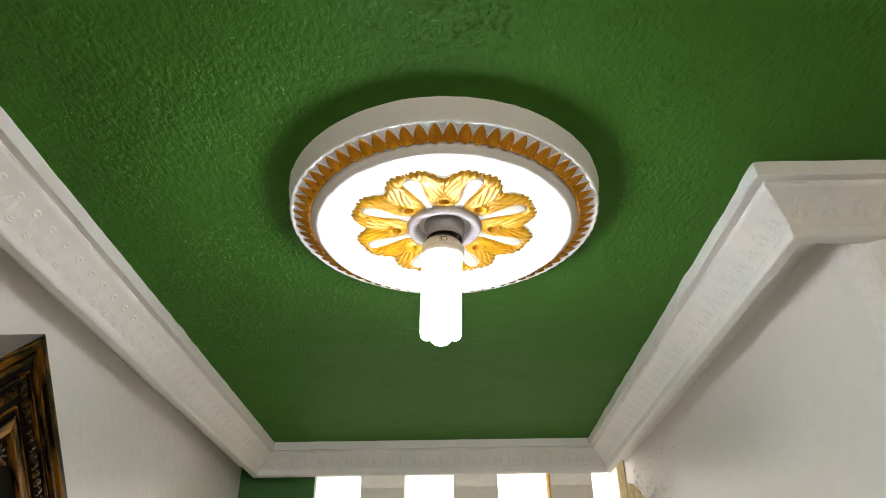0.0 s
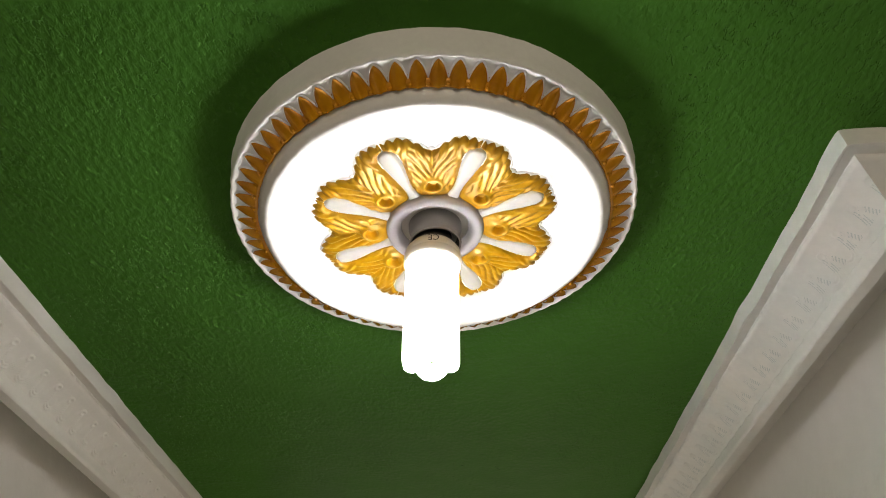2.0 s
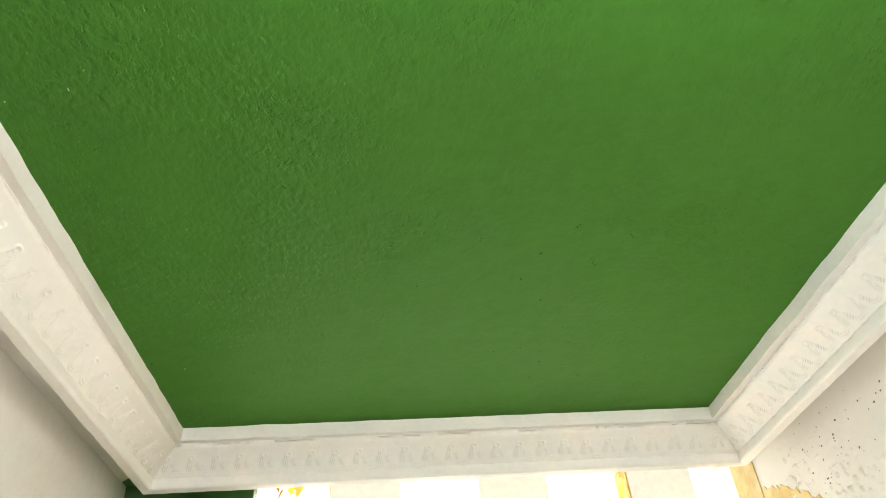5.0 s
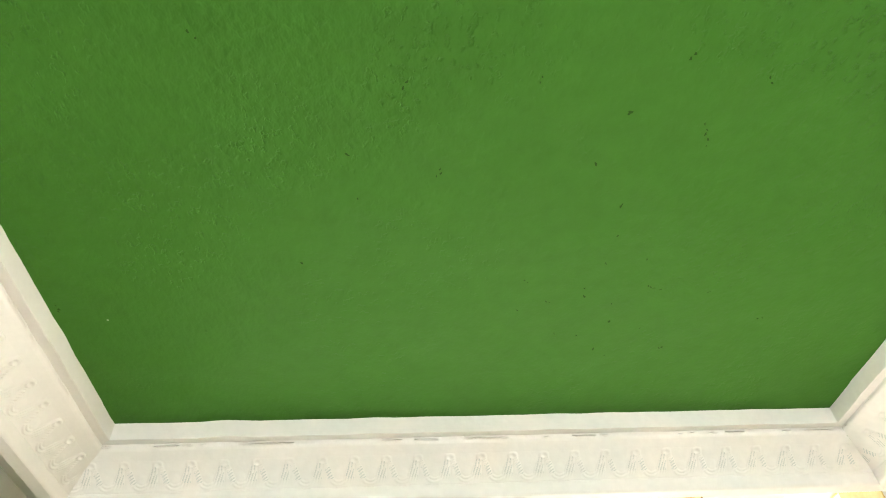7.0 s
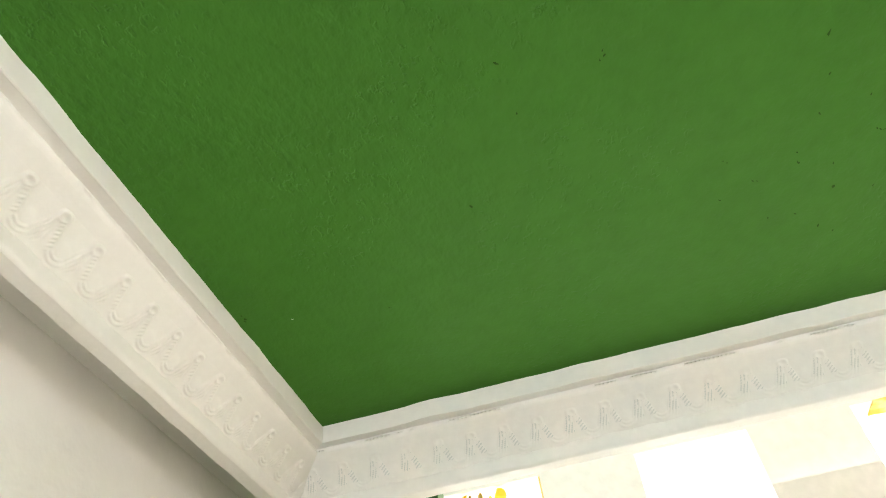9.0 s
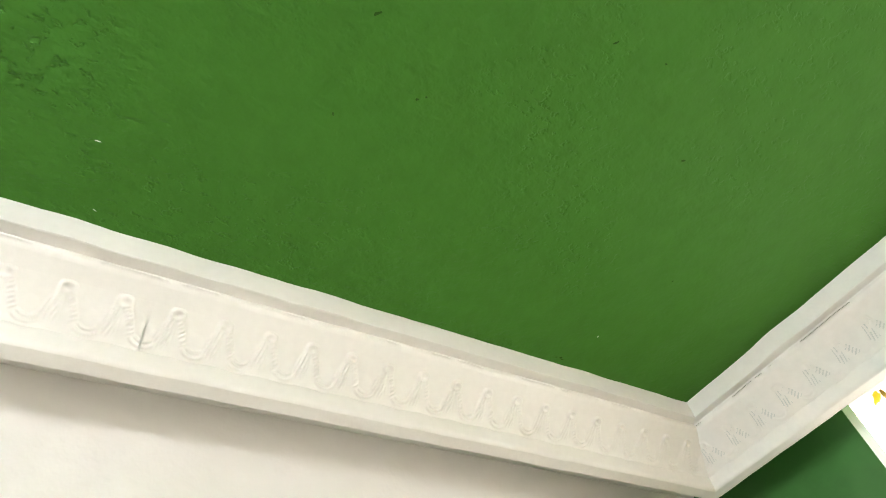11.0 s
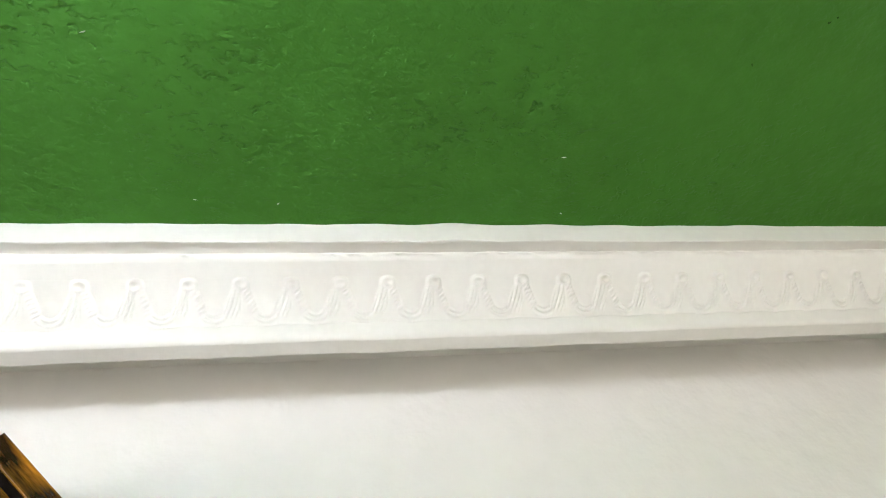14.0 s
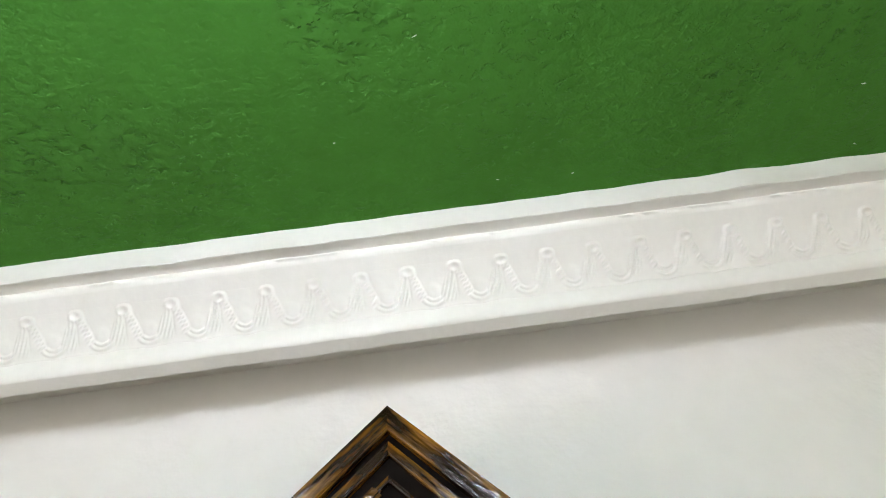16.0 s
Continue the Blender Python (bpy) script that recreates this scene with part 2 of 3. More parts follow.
box(b, XR, XE + 0.15, YB, 0.45, 0.0, H)
edge = [e for e in b.edges if all(abs(v.co.x - XR) < 1e-4 and abs(v.co.y - YB) < 1e-4 for v in e.verts)]
bmesh.ops.bevel(b, geom=edge, offset=0.05, segments=8, affect="EDGES", profile=0.5)
structure("wall_right", b, CREAM, "cream-painted plaster wall with a projecting corner")
b = bmesh.new()
box(b, XE, XE + 0.15, YE - 0.15, YB, 0.0, H)
structure("wall_side", b, CREAM, "plain cream wall")
b = bmesh.new()
box(b, XL, 0.6, YE - 0.15, YE, 0.0, H)
box(b, 2.0, XE, YE - 0.15, YE, 0.0, H)
# unseen opening, added only to go with the fill light
box(b, 0.6, 2.0, YE - 0.15, YE, 0.0, 1.38)
box(b, 0.6, 2.0, YE - 0.15, YE, 2.28, H)
structure("wall_back", b, CREAM, "plain unseen cream wall with an added opening")

b = bmesh.new()
box(b, -60, 60, 0.45, 120, -0.6, -0.5)
structure("ground", b, CONCRETE, "pale ground outside the window")
b = bmesh.new()
box(b, -3.0, 4.2, 1.6, 1.62, -0.4, 5.0)
structure("backdrop", b, DAY, "bright hazy sky outside the window")

# ---- slotted window: white piers behind the opening ----
window = tagged(new("window_1"), label="tall slotted window with white-washed piers", kind="structure", category="window")
for x0, x1 in ((-0.092, 0.075), (0.270, 0.437), (0.628, 0.797), (1.000, 1.160)):
    b = bmesh.new()
    box(b, x0, x1, 0.3205, 0.42, 0.0, 2.54)
    part("pier", b, LIMEWASH, window, "white-washed pier with yellow damp stains")
b = bmesh.new()
box(b, -0.3, 1.42, 0.322, 0.418, 2.458, 2.518)
part("head", b, LIMEWASH, window, "stained white-washed window head")
b = bmesh.new()
box(b, 1.262, 1.40, 0.305, 0.45, 0.0, 2.455)
part("jamb", b, RAW, window, "yellowed plaster jamb")

b = bmesh.new()
box(b, XR - 0.003, XR + 0.01, YF + 0.002, 0.303, 0.0, 2.448)
part("reveal", b, RAW, window, "flaking yellow plaster reveal")


def ragged_patch(name, corner_pts, axis_x, parent, material, label, seed, thick=0.003):
    """A thin patch of plaster in a plane of constant x with a ragged outline; points are (y, z)."""
    rng = random.Random(seed)
    outline = []
    n = len(corner_pts)
    for i in range(n):
        (y0, z0, rough), (y1, z1, _) = corner_pts[i], corner_pts[(i + 1) % n]
        k = max(1, int(math.hypot(y1 - y0, z1 - z0) / 0.007)) if rough else 1
        for j in range(k):
            f = j / k
            e = 0.006 if rough and j else 0.0
            outline.append((y0 + (y1 - y0) * f + rng.uniform(-e, e), z0 + (z1 - z0) * f + rng.uniform(-e, e)))
    bm = bmesh.new()
    a = bm.faces.new([bm.verts.new((axis_x, y, z)) for y, z in outline])
    r = bmesh.ops.extrude_face_region(bm, geom=[a])
    bmesh.ops.translate(bm, vec=(-thick, 0, 0), verts=[v for v in r["geom"] if isinstance(v, bmesh.types.BMVert)])
    bmesh.ops.triangulate(bm, faces=bm.faces)
    bmesh.ops.recalc_face_normals(bm, faces=bm.faces)
    return part(name, bm, material, parent, label)


FLAKE = mat("yellow_plaster_flake", (0.88, 0.76, 0.46), rough=0.9, vary=0.33, vary_scale=38, grain=0.1, bump=0.8, bump_scale=70, tint=(0.74, 0.40, 0.04), edge=(0.38, 0.56))
LOOSE = mat("pale_yellow_flake", (0.92, 0.74, 0.22), rough=0.9, vary=0.2, vary_scale=70, bump=0.5, tint=(0.80, 0.52, 0.08))
for m_, c_ in ((LOOSE, (0.95, 0.72, 0.12, 1)), (FLAKE, (0.95, 0.78, 0.30, 1))):
    t_ = m_.node_tree
    thin, mixed = t_.nodes.new("ShaderNodeBsdfTranslucent"), t_.nodes.new("ShaderNodeMixShader")
    thin.inputs["Color"].default_value, mixed.inputs["Fac"].default_value = c_, 0.5
    t_.links.new(t_.nodes["Principled BSDF"].outputs["BSDF"], mixed.inputs[1])
    t_.links.new(thin.outputs["BSDF"], mixed.inputs[2])
    t_.links.new(mixed.outputs["Shader"], t_.nodes["Material Output"].inputs["Surface"])
STAIN = mat("orange_brown_stain", (0.50, 0.26, 0.05), rough=0.9, vary=0.33, vary_scale=60, grain=0.1, bump=0.6, bump_scale=120, tint=(0.72, 0.50, 0.16))
rng = random.Random(14)
for x, z, r, long in ((0.128, 2.446, 0.006, 2.0), (0.143, 2.440, 0.005, 2.4), (0.160, 2.447, 0.005, 2.6), (0.176, 2.432, 0.010, 1.3), (0.196, 2.443, 0.014, 1.2), (0.190, 2.425, 0.008, 1.5), (0.150, 2.424, 0.004, 3.0)):
    b = bmesh.new()
    lean = rng.uniform(-0.9, 0.9)
    ring = []
    for k in range(11):
        a, q = 2 * math.pi * k / 11, r * rng.uniform(0.55, 1.2)
        px, pz = q * math.cos(a), q * long * math.sin(a)
        ring.append(b.verts.new((x + px * math.cos(lean) - pz * math.sin(lean), 0.331 + rng.uniform(-0.001, 0.001), min(2.459, z + px * math.sin(lean) + pz * math.cos(lean)))))
    face = b.faces.new(ring)
    r_ = bmesh.ops.extrude_face_region(b, geom=[face])
    bmesh.ops.translate(b, vec=(0, 0.003, 0), verts=[v for v in r_["geom"] if isinstance(v, bmesh.types.BMVert)])
    bmesh.ops.recalc_face_normals(b, faces=b.faces)
    part("plaster_flake", b, LOOSE if r > 0.0055 else STAIN, window, "loose yellow plaster flake under the window head" if r > 0.0055 else "brown flake of old plaster")
ragged_patch("damp_patch", [(0.324, 2.456, 0), (0.324, 2.30, 0), (0.324, 1.75, 1), (0.418, 1.62, 0), (0.418, 2.456, 0)], 1.0005, window, FLAKE, "flaking yellow plaster on the pier", 3)
ragged_patch("stained_edge", [(0.3195, 2.457, 0), (0.3195, 1.70, 1), (0.329, 1.72, 1), (0.330, 2.05, 1), (0.331, 2.30, 1), (0.336, 2.42, 1), (0.365, 2.447, 1), (0.365, 2.457, 0)], 0.9975, window, STAIN, "orange-brown damp edge of the pier", 4)
ragged_patch("damp_patch", [(0.322, 2.456, 0), (0.322, 2.40, 1), (0.418, 2.36, 0), (0.418, 2.456, 0)], 0.2705, window, FLAKE, "flaking yellow plaster on the pier", 5)
b = bmesh.new()
rng = random.Random(31)
ring = [b.verts.new((0.835 + 0.162 * k / 16, 0.3205 - 0.002 * (k % 2), 2.4560 - 0.006 * (k / 16) * rng.uniform(0.2, 1.0))) for k in range(17)]
ring += [b.verts.new((0.997, 0.3205, 2.459)), b.verts.new((0.835, 0.3205, 2.459))]
face = b.faces.new(ring)
r_ = bmesh.ops.extrude_face_region(b, geom=[face])
bmesh.ops.translate(b, vec=(0, 0.05, 0), verts=[v for v in r_["geom"] if isinstance(v, bmesh.types.BMVert)])
bmesh.ops.triangulate(b, faces=b.faces)
bmesh.ops.recalc_face_normals(b, faces=b.faces)
part("damp_lip", b, FLAKE, window, "yellow stained plaster lip under the window head")
tagged(ragged_patch("broken_plaster", [(YF - 0.001, 2.335, 1), (0.085, 2.300, 1), (0.02, 2.262, 1), (-0.03, 2.235, 1), (-0.06, 2.15, 1), (-0.03, 2.0, 1), (YF - 0.001, 1.9, 0)],
              XR + 0.001, None, RAW, "", 8), label="broken yellow plaster at the wall's edge by the window", kind="structure", category="plaster")

# ---- cornices ----
PROFILE = [(0.000, 2.4515), (0.0005, 2.437), (0.000, 2.4238), (-0.0012, 2.4228), (-0.0030, 2.4240), (-0.0156, 2.4246), (-0.0158, 2.4218),
           (-0.0134, 2.4194), (-0.0146, 2.4160), (-0.0172, 2.4136), (-0.0240, 2.4088), (-0.0330, 2.4034), (-0.0430, 2.3952),
           (-0.0520, 2.3848), (-0.0590, 2.3745), (-0.0616, 2.3702), (-0.0606, 2.3682), (-0.0602, 2.3650), (-0.0604, 2.3560),
           (-0.0614, 2.3514), (-0.0640, 2.3500), (-0.0800, 2.3480), (-0.0806, 2.3500), (-0.0806, 2.4080)]
HARD = {2, 4, 5, 9, 15, 20, 21}
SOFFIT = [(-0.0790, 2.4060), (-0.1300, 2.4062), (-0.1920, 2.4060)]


def run_mesh(profile, start, end, inward, cut0, cut1, hard=(), beats=((0.0, 0.0478),)):
    """A run of moulding from start to end along its inner top edge. cut0, cut1: how far along the run its end moves for each metre towards the wall.
    beats: where along it the frieze's leaves stand, first and pitch, from there on."""
    a, c, n_in = Vector((*start, 0)), Vector((*end, 0)), Vector((*inward, 0))
    d = (c - a).normalized()
    length = (c - a).length
    bm = bmesh.new()
    steps = max(2, int(length / 0.006))
    rows = []
    for i in range(steps + 1):
        f = i / steps
        row = []
        for k, (o, z) in enumerate(profile):
            s = f * length + (1 - f) * (-o) * cut0 + f * (-o) * cut1
            w = 0.0
            if 0 < i < steps and hard:
                q = a + d * s
                w = noise.noise((q.x * 22, q.y * 22, k * 0.06)) * 0.0008 + noise.noise((q.x * 70, q.y * 70, k * 0.06)) * 0.0004
                if k < 3:
                    w += max(0.0, noise.noise((q.x * 9 + 3, q.y * 9, 5.0)) - 0.15) * 0.007 + 0.0016 * noise.noise((q.x * 16 + 1, q.y * 16, 2.0))
            p = a + d * s + n_in * (o + w)
            first, pitch = [one for one in beats if one is beats[0] or s > one[0] - one[1] / 2][-1]
            lift = 0.0022 * (1 + math.cos(2 * math.pi * (s - first) / pitch)) if 15 <= k <= 17 else 0.0
            at = (p.x, p.y, z + (w * 0.5 if k > 3 else 0.0) + lift)
            one = bm.verts.new(at)
            row.append((one, bm.verts.new(at) if k in hard else one))
        rows.append(row)
    for p, q in zip(rows, rows[1:]):
        for k in range(len(profile) - 1):
            f = bm.faces.new((p[k][1], q[k][1], q[k + 1][0], p[k + 1][0]))
            f.normal_update()
            if f.normal.dot(n_in) - f.normal.z < 0:
                f.normal_flip()
    return bm


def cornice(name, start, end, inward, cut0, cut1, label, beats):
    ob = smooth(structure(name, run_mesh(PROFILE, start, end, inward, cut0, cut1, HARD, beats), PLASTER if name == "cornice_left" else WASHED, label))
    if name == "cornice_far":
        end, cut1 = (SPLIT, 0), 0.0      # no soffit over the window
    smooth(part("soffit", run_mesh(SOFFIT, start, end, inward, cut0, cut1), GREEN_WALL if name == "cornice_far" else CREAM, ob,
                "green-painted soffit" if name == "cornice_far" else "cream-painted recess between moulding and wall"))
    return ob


PITCH = 0.0478
TOP_O, TOP_Z, BOT_O, BOT_Z = -0.0305, 2.4052, -0.0618, 2.3700


def ease(lo, hi, x):
    f = min(1.0, max(0.0, (x - lo) / (hi - lo)))
    return f * f * (3 - 2 * f)


def leaf_relief(u, v, worn):
    """Height in mm of the frieze at u mm beside a leaf's middle and v mm below its top; also how deep the feather strokes are cut there."""
    half = 6.0 + 4.4 * ease(8, 22, v) + 4.4 * ease(18, 34, v)                 # half the leaf's width
    half *= math.sqrt(1 - (1 - min(1.0, max(0.02, (v + 0.8) / 7.0))) ** 2)
    dome = math.sqrt(max(0.0, 1 - (u / (half + 2.0)) ** 2))
    h = 2.3 * dome * ease(-0.8, 4.0, v) * ease(44, 26, v)
    d = math.hypot(u * 0.88, v - 6.4)                                         # looped head
    h += 1.3 * math.exp(-((d - 4.9) / 1.6) ** 2) * ease(15, 9, v) - 2.2 * math.exp(-(d / 2.7) ** 2)
    stroke = 0.0
    if u < 0:                                                                 # short roped notches down one side
        near = math.exp(-((abs(u) - half + 2.4) / 2.9) ** 2)
        stroke = math.sin(2 * math.pi * (v - 0.75 * u) / 5.0) * near * ease(8, 12, v) * ease(40, 32, v)
    else:                                                                     # long feathered strokes down the other
        lean = u - 0.034 * max(0.0, v - 6) ** 1.6
        stroke = math.sin(2 * math.pi * lean / 4.2) * ease(half + 2.5, half - 1.0, abs(u)) * ease(0.5, 2.5, abs(u)) * ease(7, 13, v) * ease(42, 34, v)
    h += (1.05 if u < 0 else 0.7) * stroke
    h -= 0.7 * math.exp(-((u + 0.4) / 1.0) ** 2) * ease(11, 16, v) * ease(38, 28, v)
    e = 23.9 - abs(u)                                                         # hanging double loop between two leaves
    turn = math.atan2(v - 28.0, e)
    dip = ease(0.45, 1.05, turn)
    rho = math.hypot(e * 1.02, v - 28.0)
    h += dip * (1.9 * ease(16.6, 14.4, rho) * ease(12.0, 13.4, rho) + 2.0 * ease(11.4, 9.8, rho) * ease(7.4, 8.6, rho))
    h += 0.9 * ease(10, 3, rho)
    return (0.42 * h if worn else h), stroke


def ornament_mesh(material, worn=False):
    """One repeat of the frieze, cast in relief: x along, y down, z out. Where worn, old grey wash stays in the strokes."""
    nu, nv = 54, 56
    bm = bmesh.new()
    rows, cuts = [], []
    for j in range(nv + 1):
        v = 50.0 * j / nv - 4.0
        f = min(1.0, max(0.0, v / 45.5))
        row, deep = [], []
        for i in range(nu + 1):
            u = 47.8 * i / nu - 23.9
            h, stroke = leaf_relief(u, v, worn)
            h = h * ease(46.0, 43.8, v) + 0.30
            row.append(bm.verts.new((u / 1000, v / 1000, h / 1000 - 0.0025 * 4 * f * (1 - f))))
            deep.append(stroke < -0.05 and 9 < v < 34 and noise.noise((u * 0.12, v * 0.10, 4.0)) > -0.25)
        rows.append(row)
        cuts.append(deep)
    for j in range(nv):
        for i in range(nu):
            fc = bm.faces.new((rows[j][i], rows[j + 1][i], rows[j + 1][i + 1], rows[j][i + 1]))
            fc.smooth = True
            fc.material_index = 1 if worn and cuts[j][i] and cuts[j + 1][i + 1] else 0
    bmesh.ops.recalc_face_normals(bm, faces=bm.faces)
    me = bpy.data.meshes.new("leaf_ornament")
    bm.to_mesh(me)
    bm.free()
    me.materials.append(material)
    me.materials.append(OLD_WASH)
    return me


ORN, ORN_WASHED = ornament_mesh(PLASTER), ornament_mesh(WASHED, True)


def frieze(run, start, end, inward, first, mesh, relief=1.0, mitres=(), pitch=PITCH):
    """Rows of the frieze's leaves on a run of cornice; relief below 1 where paint has filled it. mitres: (corner, outward direction) planes that cut it off."""
    a, c, n_in = Vector((*start, 0)), Vector((*end, 0)), Vector((*inward, 0))
    along = (c - a).normalized()
    top, bot = n_in * TOP_O + Vector((0, 0, TOP_Z)), n_in * BOT_O + Vector((0, 0, BOT_Z))
    down = (bot - top).normalized()
    out = along.cross(down).normalized()
    if out.z > 0:
        out = -out
    across = down.cross(out)
    s = first
    while s < (c - a).length:
        p = a + along * s + top
        m = Matrix((across * (pitch / PITCH), down, out * relief)).transposed().to_4x4()
        m.translation = p
        data = mesh
        for corner, way in mitres:
            if (p - Vector((*corner, p.z))).dot(Vector((*way, 0)).normalized()) > -0.06:
                inv = m.inverted()
                bm = bmesh.new()
                bm.from_mesh(data)
                bmesh.ops.bisect_plane(bm, geom=[*bm.verts, *bm.edges, *bm.faces], plane_co=inv @ Vector((*corner, p.z)),
                                       plane_no=(m.to_3x3().transposed() @ Vector((*way, 0))).normalized(), clear_outer=True)
                data = data.copy()
                bm.to_mesh(data)
                bm.free()
        if len(data.polygons):
            ob = new("leaf_ornament", data)
            ob.parent = run
            ob.matrix_world = m
        s += pitch


YC, WR = -1.527, W - 0.006          # the projecting corner's inner edge
runs = [
    ("cornice_left", (0, YE + 0.2), (0, 0), (1, 0), 0.0, 1.0, "white plaster cornice with a leaf-and-festoon frieze"),
    ("cornice_far", (0, 0), (W, 0), (0, -1), -1.0, 1.0, "white plaster cornice with a faint leaf frieze over the window"),
    ("cornice_right", (W, 0), (WR, YC), (-1, 0), -1.0, -1.0, "white plaster cornice with a leaf-and-festoon frieze"),
    ("cornice_return", (WR, YC), (XE, YC), (0, -1), 1.0, 0.0, "white plaster cornice returning from the projecting corner"),
]
BEATS = {"cornice_left": ((0.990, 0.0475), (3.270, 0.0459)), "cornice_far": ((-0.078, PITCH),), "cornice_right": ((-0.088, PITCH),), "cornice_return": ((0.020, PITCH),)}
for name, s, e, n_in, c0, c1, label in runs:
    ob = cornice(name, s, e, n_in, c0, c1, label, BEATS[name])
    if name == "cornice_left":      # two castings that meet at a joint
        frieze(ob, (0, -2.630), (0, -0.757), n_in, 0.0, ORN, 1.0, [((0, -0.7555), (0, 1))], 0.0475)
        frieze(ob, (0, -0.730), (0, 0.08), n_in, 0.0, ORN, 1.0, [((0, 0), (1, 1))], 0.0459)
    elif name == "cornice_right":
        frieze(ob, (W, 0.08), (WR, YC), n_in, -0.008, ORN_WASHED, 0.9, [((W, 0), (-1, 1)), ((WR, YC), (1, -1))])
    elif name == "cornice_return":
        frieze(ob, (W + 0.02, YC), (W + 0.75, YC), n_in, 0.0, ORN_WASHED, 0.9, [((WR, YC), (-1, 1))])
    else:
        frieze(ob, (-0.07, 0), (W + 0.07, 0), n_in, -0.008, ORN_WASHED, 0.9, [((0, 0), (-1, -1)), ((W, 0), (1, -1))])

# ---- ceiling rose ----
CX, CY = 0.609, -1.426
rose = tagged(new("ceiling_rose"), label="round white plaster ceiling rose with ochre-gold leaf decoration", category="ceiling rose")
rose.location = (CX, CY, H)
TEETH = 70


def scallop(a, r, z):
    w = noise.noise((math.cos(a) * 3, math.sin(a) * 3, r * 20)) * 0.0012 + noise.noise((math.cos(a) * 16, math.sin(a) * 16, r * 60)) * 0.0010
    if r > 0.246 and z < -0.028:
        w += 0.0014 * abs(math.cos(a * TEETH / 2)) - 0.0007
    return w


b = bmesh.new()
lathe(b, [(0.258, 0.001), (0.2565, -0.006), (0.2545, -0.014), (0.2535, -0.026), (0.2528, -0.0350), (0.2518, -0.0380), (0.2502, -0.0390),
          (0.2486, -0.0382), (0.2468, -0.0362), (0.2440, -0.0360), (0.2340, -0.0395), (0.2260, -0.0430), (0.2205, -0.0445), (0.2178, -0.0470), (0.2165, -0.0500),
          (0.2140, -0.0538), (0.2105, -0.0572), (0.2082, -0.0592), (0.2058, -0.0600), (0.2030, -0.0592), (0.1950, -0.0550), (0.1840, -0.0490), (0.1800, -0.0468),
          (0.1760, -0.0462), (0.1735, -0.0440), (0.1700, -0.0432), (0.1300, -0.0420), (0.0600, -0.0410), (0.0300, -0.0410)], n=288, wobble=scallop)
smooth(part("body", b, ROSE_WHITE, rose, "white-painted plaster disc with a stepped rim"))

b = bmesh.new()
NT, NR = 9, 10
grid = []
for j in range(NR):
    f = j / (NR - 1)
    r = 0.2215 + 0.0245 * f
    half = (math.pi / TEETH) * 0.97 * (1.0 if f < 0.18 else max(0.02, (1 - ((f - 0.18) / 0.82) ** 2.7)))
    row = []
    for i in range(NT):
        u = -1 + 2 * i / (NT - 1)
        bulge = (1 - u * u) * 0.0080 * (1 - 0.60 * f * f) - 0.0010 * math.exp(-((abs(u) - 0.34) * 6) ** 2)
        z = -0.0448 + 0.0092 * f - bulge + (0.001 if abs(u) > 0.99 else 0)
        a = u * half
        row.append(b.verts.new((r * math.cos(a), r * math.sin(a), z)))
    grid.append(row)
for p, q in zip(grid, grid[1:]):
    for i in range(NT - 1):
        b.faces.new((p[i], p[i + 1], q[i + 1], q[i]))
tooth = smooth(part("gold_leaf", b, RIM_LIGHT_GOLD, rose))
for i in range(1, TEETH):
    o = new("gold_leaf", tooth.data)
    o.parent, o.rotation_euler = rose, (0, 0, 2 * math.pi * i / TEETH)
b = bmesh.new()      # the white leaf edge that shows round each gold tip
rim = []
for k in range(13):
    t_ = -1 + k / 6
    f = 1 - abs(t_) ** 1.5
    a = math.pi / TEETH * (0.99 * math.copysign(abs(t_) ** 0.9, t_))
    rr = 0.2290 + 0.0190 * f
    rim.append([b.verts.new(((rr + d) * math.cos(a), (rr + d) * math.sin(a), -0.0362 - (0.247 - rr - d) * 0.34 + dz)) for d, dz in ((-0.004, 0.0006), (-0.0012, -0.0012), (0.0006, -0.0012), (0.0020, 0.0006))])
for p, q in zip(rim, rim[1:]):
    for k in range(3):
        b.faces.new((p[k], p[k + 1], q[k + 1], q[k]))
bmesh.ops.recalc_face_normals(b, faces=b.faces)
if sum(f.normal.z for f in b.faces) > 0:
    bmesh.ops.reverse_faces(b, faces=b.faces)
edge_leaf = smooth(part("white_leaf_edge", b, ROSE_WHITE, rose))
for i in range(1, TEETH):
    o = new("white_leaf_edge", edge_leaf.data)
    o.parent, o.rotation_euler = rose, (0, 0, 2 * math.pi * i / TEETH)
b = bmesh.new()
bmesh.ops.create_icosphere(b, subdivisions=2, radius=0.0026, matrix=Matrix.Translation((0.2232 * math.cos(math.pi / TEETH), 0.2232 * math.sin(math.pi / TEETH), -0.0480)))
pearl = smooth(part("gold_pearl", b, RIM_LIGHT_GOLD, rose))
for i in range(1, TEETH):
    o = new("gold_pearl", pearl.data)
    o.parent, o.rotation_euler = rose, (0, 0, 2 * math.pi * i / TEETH)
b = bmesh.new()
lathe(b, [(0.2325, -0.0385), (0.2322, -0.0400), (0.2315, -0.0412), (0.2280, -0.0432), (0.2270, -0.0450), (0.2245, -0.0478), (0.2205, -0.0482), (0.2176, -0.0462)], n=216, wobble=lambda a, r, z: 0.0006 * math.sin(a * TEETH))
smooth(part("gold_band", b, RIM_LIGHT_GOLD, rose))

# acanthus scrolls: eight, each curling round a small eye
SCROLL_R = 0.079


